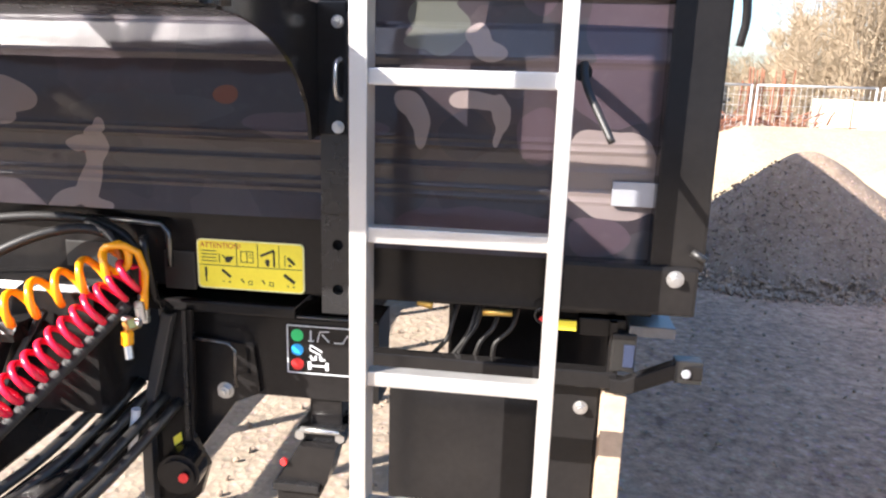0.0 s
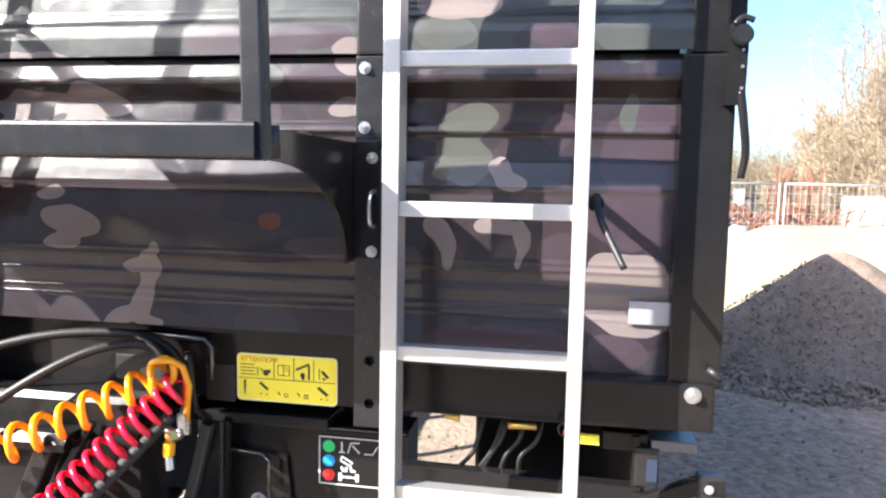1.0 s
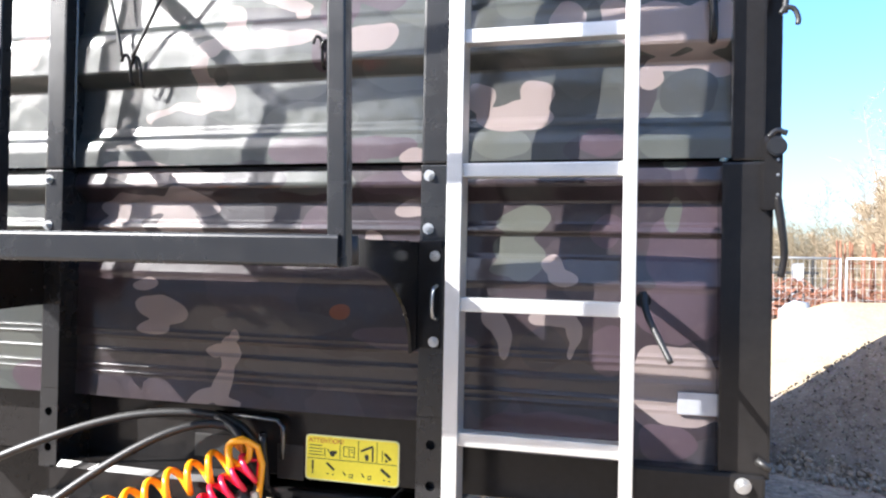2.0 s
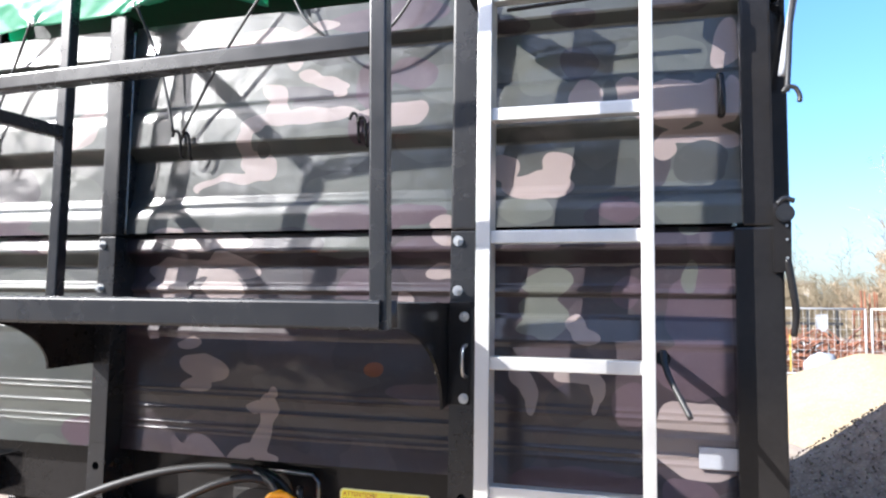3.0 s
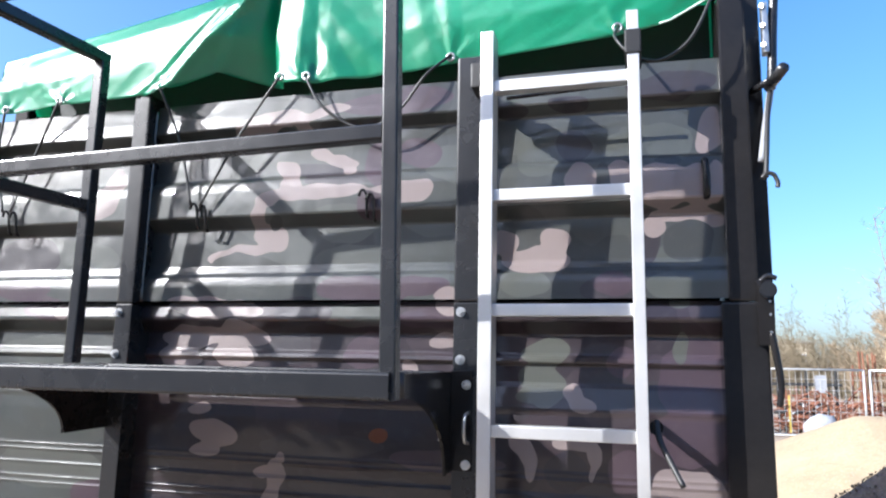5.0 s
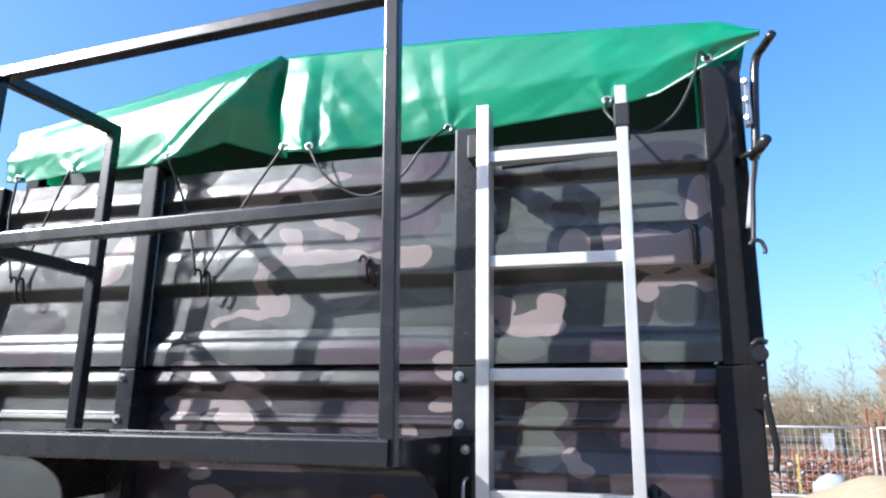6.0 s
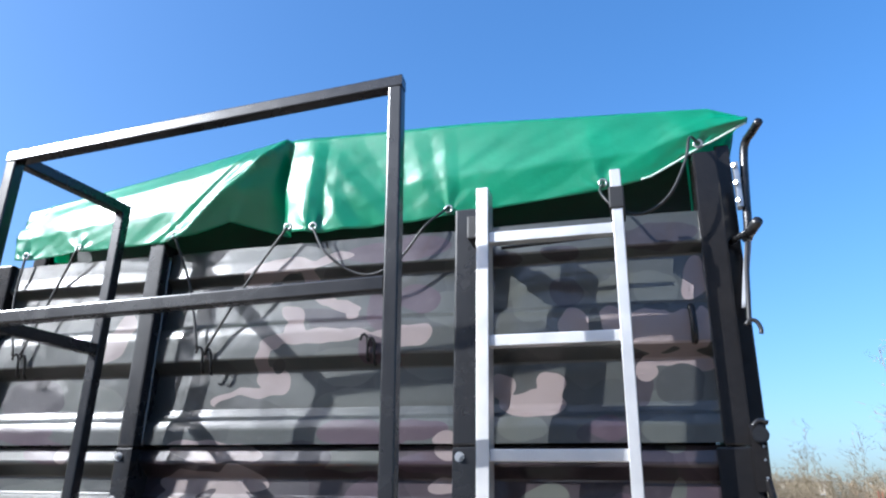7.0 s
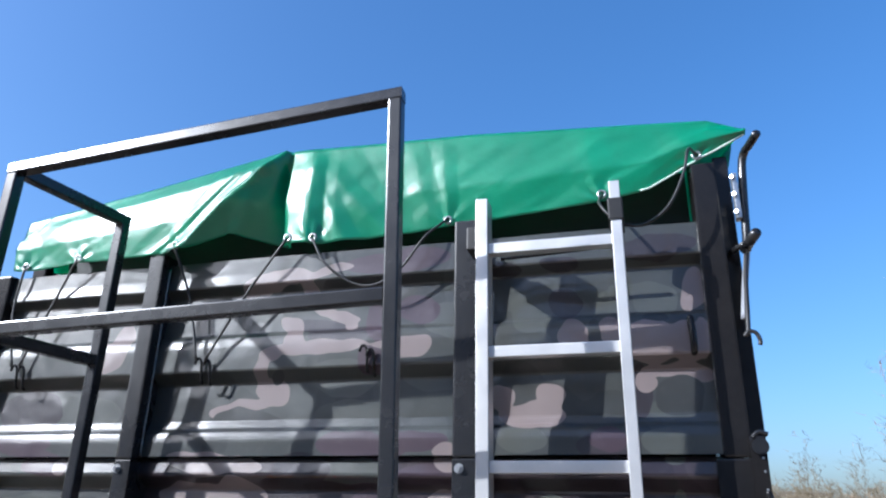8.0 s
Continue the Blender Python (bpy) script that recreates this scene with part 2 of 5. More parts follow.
    olive = [(-0.227, 2.462, 0.061, 0.07, 13), (-0.008, 2.469, 0.044, 0.053, 7), (-0.259, 2.112, 0.075, 0.038, -1), (0.111, 2.106, 0.07, 0.033, -1), (0.115, 2.475, 0.059, 0.062, 44),
             (0.115, 2.187, 0.067, 0.031, -2), (0.069, 2.522, 0.081, 0.018, -5), (-0.489, 2.3, 0.124, 0.046, -3), (-0.46, 2.455, 0.094, 0.062, -7), (-0.785, 2.297, 0.118, 0.055, -4),
             (-0.747, 2.191, 0.133, 0.047, -2), (-0.741, 2.035, 0.131, 0.034, 0), (-1.768, 2.21, 0.236, 0.079, -2), (-1.804, 1.925, 0.192, 0.042, 0), (-1.722, 1.567, 0.225, 0.066, -3)]
    light_olive = [(-0.214, 1.936, 0.068, 0.037, 1), (-0.218, 1.866, 0.07, 0.045, 2), (-0.258, 1.825, 0.034, 0.017, 2), (0.126, 1.953, 0.02, 0.035, -11), (0.128, 2.067, 0.028, 0.019, 0),
                   (-0.209, 1.848, 0.05, 0.053, 8)]
    # a dim orange reflection in the gloss, painted into the colour
    orange_reflection = [(-0.654, 1.716, 0.028, 0.021, 3)]
    color = n.mix(blobs(olive), color, (0.150, 0.158, 0.140))
    color = n.mix(blobs(dark), color, (0.076, 0.064, 0.070))
    color = n.mix(blobs(plum), color, (0.122, 0.082, 0.100))
    color = n.mix(blobs(light_olive), color, (0.160, 0.165, 0.138))
    pale = n.math("MAXIMUM", n.math("MAXIMUM", blobs(pale_upper), blobs(pale_upper_low)), n.math("MAXIMUM", blobs(pale_lower), blobs(pale_end)))
    color = n.mix(pale, color, (0.46, 0.37, 0.35))
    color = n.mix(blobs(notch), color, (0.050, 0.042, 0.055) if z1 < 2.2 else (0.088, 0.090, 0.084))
    color = n.mix(blobs(orange_reflection), color, (0.30, 0.085, 0.02))
    dust = n.noise(30.0, 6)
    color = n.mix(n.ramp(dust.outputs["Fac"], [(0.55, (0.0,)), (0.9, (0.14,))]), color, (0.30, 0.27, 0.24))
    deep_tone = n.add("HueSaturation")             # the colours under the clear varnish
    deep_tone.inputs["Value"].default_value = 0.70
    n.link(color, deep_tone.inputs["Color"])
    n.link(deep_tone.outputs["Color"], n.bsdf.inputs["Base Color"])
    smear = n.noise(4.0, 5)
    n.link(n.ramp(smear.outputs["Fac"], [(0.3, (0.30,)), (0.7, (0.42,))]), n.bsdf.inputs["Roughness"])
    n.put("Specular IOR Level", 0.5)
    n.put("Coat Weight", 1.0)
    n.put("Coat IOR", 1.6)
    n.put("Coat Roughness", 0.07)
    wave = n.noise(4.5, 2.5, 0.5)                  # shallow buckles of the thin sheet
    n.bump(wave.outputs["Fac"], 0.38, 0.024)
    n.link(n.bsdf.inputs["Normal"].links[0].from_socket, n.bsdf.inputs["Coat Normal"])
    return n.mat


CAMO = camouflage("camouflage_paint_sides", 50, 51, 0, 1)
BAYS = ((-2.2, -1.44), (-1.44, -0.40), (-0.40, 0.35))
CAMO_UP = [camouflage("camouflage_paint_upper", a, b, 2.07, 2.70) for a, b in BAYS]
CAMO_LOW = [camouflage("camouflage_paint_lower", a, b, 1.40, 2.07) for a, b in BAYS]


def tarpaulin_material():
    n = Nodes("green_pvc_tarpaulin")
    broad, fine = n.noise(5.0, 5), n.noise(180.0, 2)
    n.link(n.ramp(broad.outputs["Fac"], [(0.3, (0.003, 0.30, 0.145)), (0.7, (0.005, 0.38, 0.19))]), n.bsdf.inputs["Base Color"])
    n.put("Roughness", 0.36)
    n.put("Specular IOR Level", 0.6)
    n.put("Coat Weight", 1.0)
    n.put("Coat IOR", 1.72)
    n.put("Coat Roughness", 0.30)
    crease = n.noise(11.0, 6, 0.6)
    n.bump(n.mix(0.15, crease.outputs["Fac"], fine.outputs["Fac"]), 0.17, 0.02)
    return n.mat


TARP = tarpaulin_material()
HEM = plain("pale_lit_hem", (0.55, 0.68, 0.60), 0.5, vary=0.1)


def earth(name, stops, grain, dist, stones, shaded_soil=None):
    """Loose soil with stones in it; the trodden soil beside the trailer is browner, tinted against the blue of its
    shade.
    """
    n = Nodes(name)
    broad, fine = n.noise(0.55, 6, 0.6), n.noise(grain, 6, 0.65)
    both = n.mix(0.5, broad.outputs["Fac"], fine.outputs["Fac"])
    plain_soil = n.ramp(both, stops)
    if shaded_soil:
        sep, stray = n.add("SeparateXYZ"), n.noise(0.9, 6, 0.6)
        n.link(n.coords(), sep.inputs[0])
        wander = n.math("MULTIPLY", n.math("SUBTRACT", stray.outputs["Fac"], 0.5), 1.6)

        def beyond(value, limit):
            """0 on this side of the limit, 1 past it, with a soft, straying border."""
            return n.ramp(n.math("ADD", n.math("ADD", value, wander), 0.5 - limit), [(0.25, (0.0,)), (0.75, (1.0,))])

        beside, past = beyond(sep.outputs["X"], 0.35), beyond(sep.outputs["Y"], 1.3)
        near = n.math("SUBTRACT", 1.0, beyond(sep.outputs["Y"], 8.6))
        plain_soil = n.mix(n.math("MULTIPLY", n.math("MULTIPLY", beside, near), past), plain_soil, n.ramp(n.mix(0.68, broad.outputs["Fac"], n.noise(14.0, 8, 0.72).outputs["Fac"]), shaded_soil))
    color = plain_soil
    v = n.add("TexVoronoi")
    v.inputs["Scale"].default_value = stones
    n.link(n.coords(), v.inputs["Vector"])
    color = n.mix(n.ramp(v.outputs["Distance"], [(0.0, (0.35,)), (0.5, (0.0,))]), color, v.outputs["Color"])
    grey = n.add("HueSaturation")
    grey.inputs["Saturation"].default_value = 0.45
    n.link(color, grey.inputs["Color"])
    n.link(n.mix(0.6, grey.outputs[0], plain_soil), n.bsdf.inputs["Base Color"])
    n.put("Roughness", 0.95)
    n.put("Specular IOR Level", 0.2)
    n.bump(n.mix(0.25, fine.outputs["Fac"], v.outputs["Distance"]), 0.7, dist * 0.6)
    return n.mat


SAND = earth("dry_sand", [(0.3, (0.235, 0.165, 0.078)), (0.7, (0.355, 0.252, 0.124))], 9.0, 0.03, 28.0)
GROUND = earth("trodden_yard_ground", [(0.36, (0.205, 0.150, 0.098)), (0.64, (0.335, 0.248, 0.165))], 7.0, 0.06, 22.0,
               [(0.38, (0.150, 0.070, 0.031)), (0.62, (0.47, 0.235, 0.112))])
GRAVEL = earth("grey_gravel", [(0.36, (0.110, 0.072, 0.045)), (0.64, (0.235, 0.155, 0.098))], 12.0, 0.03, 34.0)
STONE = plain("grey_pebbles", (0.23, 0.170, 0.125), 0.85, vary=0.5, scale=2.0, grain=30, bump=0.3)


# ---- building helpers ----
def thing(name, base, label, category, group="", kind=""):
    ob = new(name)
    ob.empty_display_size = 0.1
    ob.location = base
    return tagged(ob, label, category, group, kind)


def part(name, bm, material, parent, label="", smooth=False):
    """Links bm, built in world places, as one mesh under a thing or a part."""
    mesh = bpy.data.meshes.new(name)
    bmesh.ops.recalc_face_normals(bm, faces=bm.faces)
    for f in bm.faces:
        f.smooth = smooth
    bm.to_mesh(mesh)
    bm.free()
    mesh.materials.append(material)
    ob = new(name, mesh)
    ob.parent = parent
    if parent is not None and parent.data is None:
        ob.location = -parent.location
    if label:
        ob["label"] = label
    return ob


def solo(name, bm, material, label, category, group="", kind="", smooth=False):
    return tagged(part(name, bm, material, None, "", smooth), label, category, group, kind)


def box(x0, x1, y0, y1, z0, z1, bevel=0.0, bm=None):
    own = bmesh.new()
    bmesh.ops.create_cube(own, size=1.0, matrix=Matrix.LocRotScale(((x0 + x1) / 2, (y0 + y1) / 2, (z0 + z1) / 2), None,
                                                                   (abs(x1 - x0), abs(y1 - y0), abs(z1 - z0))))
    if bevel:
        bmesh.ops.bevel(own, geom=own.edges[:], offset=bevel, segments=2, affect="EDGES", profile=0.7)
    return merge(bm, own)


def merge(bm, own):
    if bm is None:
        return own
    mesh = bpy.data.meshes.new("joined")
    own.to_mesh(mesh)
    own.free()
    bm.from_mesh(mesh)
    bpy.data.meshes.remove(mesh)
    return bm


def smooth_line(points, steps=8):
    """A curve through the points."""
    p = [Vector(q) for q in points]
    p = [2 * p[0] - p[1]] + p + [2 * p[-1] - p[-2]]
    out = []
    for i in range(1, len(p) - 2):
        a, b, c, d = p[i - 1:i + 3]
        for k in range(steps):
            t = k / steps
            out.append(0.5 * (2 * b + (c - a) * t + (2 * a - 5 * b + 4 * c - d) * t * t + (3 * b - a - 3 * c + d) * t ** 3))
    return out + [p[-2]]


def sweep(points, radius, sides=10, bm=None, square=False, up=(0, 0, 1), taper=1.0):
    """A closed tube along the points; square makes it a box section with softened corners, radius being half its width."""
    own = bmesh.new()
    pts = [Vector(q) for q in points]
    if square:
        k, flat = radius * 0.24, radius * 0.76
        ring = [(sx * flat + k * math.cos(a), sy * flat + k * math.sin(a)) for q, (sx, sy) in enumerate(((1, 1), (-1, 1), (-1, -1), (1, -1)))
                for a in (math.pi / 2 * (q + f) for f in (0.0, 0.34, 0.66, 1.0))]
    else:
        ring = [(radius * math.cos(math.tau * i / sides), radius * math.sin(math.tau * i / sides)) for i in range(sides)]
    rows, side = [], None
    for i, p in enumerate(pts):
        along = (pts[min(i + 1, len(pts) - 1)] - pts[max(i - 1, 0)]).normalized()
        if side is None:
            ref = Vector(up)
            if abs(along.dot(ref)) > 0.95:
                ref = Vector((0, 1, 0))
            side = along.cross(ref).normalized()
        side = (side - along * along.dot(side)).normalized()
        other = side.cross(along)
        k = 1 + (taper - 1) * i / max(1, len(pts) - 1)
        rows.append([own.verts.new(p + side * a * k + other * b * k) for a, b in ring])
    for r, s in zip(rows, rows[1:]):
        for i in range(len(ring)):
            own.faces.new((r[i], r[(i + 1) % len(ring)], s[(i + 1) % len(ring)], s[i]))
    own.faces.new(rows[0][::-1])
    own.faces.new(rows[-1])
    return merge(bm, own)


def disc(center, normal, radius, depth, sides=20, bm=None, bevel=0.0):
    """A short cylinder from center along normal."""
    own = bmesh.new()
    n = Vector(normal).normalized()
    m = Matrix.Translation(Vector(center) + n * depth / 2) @ n.to_track_quat("Z", "Y").to_matrix().to_4x4()
    bmesh.ops.create_cone(own, cap_ends=True, segments=sides, radius1=radius, radius2=radius, depth=depth, matrix=m)
    if bevel:
        bmesh.ops.bevel(own, geom=[e for e in own.edges if len(e.link_faces) == 2 and any(len(f.verts) > 4 for f in e.link_faces)],
                        offset=bevel, segments=2, affect="EDGES")
    return merge(bm, own)


def plate(outline, axis, a0, a1, bm=None):
    """A flat plate: an outline of (u, v) thickened along the axis from a0 to a1. Axis x: (y, z); y: (x, z); z: (x, y)."""
    own = bmesh.new()

    def at(u, v, a):
        return {"x": (a, u, v), "y": (u, a, v), "z": (u, v, a)}[axis]
    low = [own.verts.new(at(u, v, a0)) for u, v in outline]
    high = [own.verts.new(at(u, v, a1)) for u, v in outline]
    own.faces.new(low)
    own.faces.new(high)
    for i in range(len(outline)):
        j = (i + 1) % len(outline)
        own.faces.new((low[i], low[j], high[j], high[i]))
    return merge(bm, own)


def bolt(center, normal=(0, -1, 0), size=0.010, parent=None):
    """A hexagon bolt with its washer and end."""
    c, n = Vector(center), Vector(normal)
    bm = disc(c, n, size * 1.35, 0.002, 20)
    disc(c + n * 0.002, n, size, size * 0.8, 6, bm)
    disc(c + n * (0.002 + size * 0.8), n, size * 0.55, size * 0.5, 12, bm)
    return part("bolt", bm, ZINC, parent, "zinc-plated hexagon bolt")


# ---- ground and heaps ----


def ground_height(x, y):
    return 0.025 * noise.noise(Vector((x * 0.7, y * 0.7, 0))) + 0.012 * noise.noise(Vector((x * 3, y * 3, 4)))


def ground_sheet():
    """One sheet: fine near the trailer, coarse out to the horizon."""
    bm = bmesh.new()

    def axis(fine0, fine1, step, far):
        mid = list(np.arange(fine0, fine1, step))
        grow = [far * (k / 10) ** 2.5 for k in range(1, 11)]
        return [fine0 - g for g in grow[::-1]] + mid + [fine1 + g for g in grow]
    xs, ys = axis(-5, 9, 0.16, 1500.0), axis(-4, 14, 0.16, 1500.0)
    grid = [[bm.verts.new((x, y, ground_height(x, y) - 0.02)) for x in xs] for y in ys]
    for a, b in zip(grid, grid[1:]):
        for i in range(len(xs) - 1):
            bm.faces.new((a[i], a[i + 1], b[i + 1], b[i]))
    return solo("ground", bm, GROUND, "trodden sandy yard ground with small stones", "ground", kind="structure", smooth=True)


ground_sheet()
# unseen wall behind the camera, added for neutral reflections and fill light
bounce_mesh = box(-45.0, 45.0, -24.4, -24.0, -0.1, 13.0, 0.02)
for k in range(46):
    box(-45.0 + 2 * k - 0.06, -45.0 + 2 * k + 0.06, -24.0, -23.94, -0.1, 12.9, 0.0, bounce_mesh)
solo("bounce_wall", bounce_mesh, BOUNCE_PALE, "plain pale unseen wall added to bounce neutral light onto the trailer", "wall", kind="structure")


def heap(name, material, cx, cy, top, rx, ry, label, crest=0.0, res=90):
    """A poured heap with slightly concave flanks, lumps and a trailing foot."""
    bm = bmesh.new()
    grid = []
    for j in range(res + 1):
        row = []
        for i in range(res + 1):
            u, v = 2 * i / res - 1, 2 * j / res - 1
            x, y = cx + u * rx, cy + v * ry
            w = max(0.0, abs(u) - crest) / (1 - crest)
            d = math.hypot(w, v)
            d *= 1 + 0.10 * noise.noise(Vector((x * 0.6, y * 0.6, 2))) + 0.03 * noise.noise(Vector((x * 2.2, y * 2.2, 5)))
            h = max(0.0, 1 - d)
            h = math.sqrt(h * h + 0.0016) - 0.04 if h > 0 else 0.0
            if d < 0.15:
                h -= 0.5 * (0.15 - d) ** 2 / 0.15
            z = top * h * 1.03 + 0.02 * noise.noise(Vector((x * 5, y * 5, 1))) - 0.05
            row.append(bm.verts.new((x, y, z if d < 1.05 else -0.10)))
        grid.append(row)
    for a, b in zip(grid, grid[1:]):
        for i in range(res):
            bm.faces.new((a[i], a[i + 1], b[i + 1], b[i]))
    return solo(name, bm, material, label, "heap", kind="stuff", smooth=True)


heap("gravel_heap", GRAVEL, 2.71, 7.4, 1.35, 1.90, 1.25, "grey gravel heap lying in the trailer's shade")
heap("sand_heap", SAND, 5.4, 14.0, 1.30, 4.2, 4.5, "long heap of pale dry sand in the sun", crest=0.35)
heap("sand_heap", SAND, 6.2, 10.8, 1.02, 2.9, 2.4, "low heap of pale dry sand in the sun", crest=0.2)


def scatter(name, label, count, spot, material, low, high):
    """Loose stones, each a squashed low-poly lump."""
    ball = bmesh.new()
    bmesh.ops.create_icosphere(ball, subdivisions=1, radius=0.5)
    ball.verts.ensure_lookup_table()
    corners, sides = [v.co.copy() for v in ball.verts], [[v.index for v in f.verts] for f in ball.faces]
    ball.free()
    verts, faces = [], []
    rng = random.Random(5)
    for _ in range(count):
        x, y, z = spot(rng)
        s = low + (high - low) * rng.random() ** 3
        m = pose(x, y, z + s * 0.25, rng.uniform(0, 360), rng.uniform(0, 360), rng.uniform(0, 360)) @ Matrix.Diagonal((s, s * rng.uniform(0.6, 1), s * rng.uniform(0.45, 0.8), 1))
        faces += [[i + len(verts) for i in f] for f in sides]
        verts += [m @ c for c in corners]
    lumps = bpy.data.meshes.new(name)
    lumps.from_pydata(verts, [], faces)
    bm = bmesh.new()
    bm.from_mesh(lumps)
    bpy.data.meshes.remove(lumps)
    return solo(name, bm, material, label, "stones", kind="stuff")


def foot_spot(rng):
    a = rng.uniform(math.pi * 0.95, math.pi * 1.95)
    d = rng.triangular(0.86, 1.22, 0.98)
    return 2.70 + 1.85 * d * math.cos(a), 7.4 + 1.22 * d * math.sin(a), max(0.0, 1.25 * (1 - d)) - 0.02


scatter("gravel_stones", "loose grey stones along the foot of the gravel heap", 3400, foot_spot, STONE, 0.016, 0.075)


def flank_spot(rng):
    a, d = rng.uniform(math.pi * 0.9, math.pi * 2.1), math.sqrt(rng.uniform(0.02, 0.95))
    x, y = 2.70 + 1.90 * d * math.cos(a), 7.4 + 1.25 * d * math.sin(a)
    return x, y, 1.34 * 1.03 * (1 - d) - 0.10


scatter("heap_stones", "small grey stones on the flank of the gravel heap", 3200, flank_spot, GRAVEL, 0.010, 0.038)
scatter("yard_stones", "small loose stones lying on the yard", 2600,
        lambda r: (r.uniform(-3.0, 4.8), r.uniform(1.3, 8.0), -0.02), STONE, 0.008, 0.045)

# ---- trailer ----
X_L, X_R = -2.155, 0.312           # outer sides of the body
POST_L, POST_R = (-1.490, -1.434), (-0.437, -0.368)
Y_POST, Y_CORNER = 1.100, 1.122    # fronts of the posts
Y_BACK, Z_FLOOR, Z_JOINT = 6.6, 1.27, 2.064
trailer = thing("trailer", (-0.92, 3.6, 0.0), "black tipping trailer with a camouflage-painted corrugated front wall", "trailer")

UPPER = [(2.694, 1.1400), (2.640, 1.1370), (2.602, 1.1310), (2.578, 1.1660), (2.446, 1.1530), (2.434, 1.1400), (2.422, 1.1355), (2.404, 1.1315), (2.326, 1.1260), (2.292, 1.1670),
         (2.176, 1.1560), (2.168, 1.1520), (2.154, 1.1485), (2.146, 1.1380), (2.134, 1.1335), (2.118, 1.1300), (2.074, 1.1270)]
LOWER = [(2.070, 1.1530), (2.060, 1.1460), (2.026, 1.1375), (2.018, 1.1400), (1.984, 1.1860), (1.934, 1.1800), (1.926, 1.1710), (1.912, 1.1675), (1.906, 1.1810),
         (1.858, 1.1770), (1.852, 1.1690), (1.794, 1.1540), (1.782, 1.1580), (1.747, 1.1560), (1.643, 1.1560), (1.637, 1.1538), (1.634, 1.1560), (1.627, 1.1560), (1.621, 1.1538),
         (1.617, 1.1580), (1.588, 1.1600), (1.581, 1.1570), (1.577, 1.1590), (1.546, 1.1600), (1.539, 1.1572), (1.535, 1.1595), (1.527, 1.1595), (1.521, 1.1570), (1.517, 1.1590),
         (1.456, 1.1540)]


def sheet(x0, x1, profile, material, name="front_panel"):
    """A pressed sheet: the profile of (z, y), drawn along x, with small dents and a turned back."""
    bm = bmesh.new()
    count = max(4, int((x1 - x0) / 0.045))
    rows = []
    rounded = [profile[0]]                           # each bend has a small radius
    for a, b, c in zip(profile, profile[1:], profile[2:]):
        for q in (a, c):
            t = min(0.35, 0.0035 / max(1e-6, math.hypot(q[0] - b[0], q[1] - b[1])))
            rounded.append((b[0] + (q[0] - b[0]) * t, b[1] + (q[1] - b[1]) * t))
    profile = rounded + [profile[-1]]
    for i in range(count + 1):
        x = x0 + (x1 - x0) * i / count
        line = []
        for z, y in profile:
            dent = 0.0022 * noise.noise(Vector((x * 3.1, z * 4.0, 3.0)))
            edge = min(x - x0, x1 - x)               # bowed in along its ends to bring the sun's glare into view
            dent += 0.007 * max(0.0, 1 - edge / 0.34) ** 2
            line.append(bm.verts.new((x, y + dent, z)))
        rows.append(line)
    for a, b in zip(rows, rows[1:]):
        for i in range(len(profile) - 1):
            bm.faces.new((a[i], a[i + 1], b[i + 1], b[i]))
    bmesh.ops.solidify(bm, geom=bm.faces[:], thickness=0.003)
    return part(name, bm, material, trailer)


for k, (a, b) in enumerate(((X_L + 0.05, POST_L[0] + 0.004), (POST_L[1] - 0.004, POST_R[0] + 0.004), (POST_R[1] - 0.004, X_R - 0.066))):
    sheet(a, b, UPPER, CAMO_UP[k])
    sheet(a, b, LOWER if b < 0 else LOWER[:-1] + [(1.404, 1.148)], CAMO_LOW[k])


def post(x0, x1, y0, z0, z1, name="post", depth=0.10, material=FRAME):
    return part(name, box(x0, x1, y0, y0 + depth, z0, z1, 0.006), material, trailer)


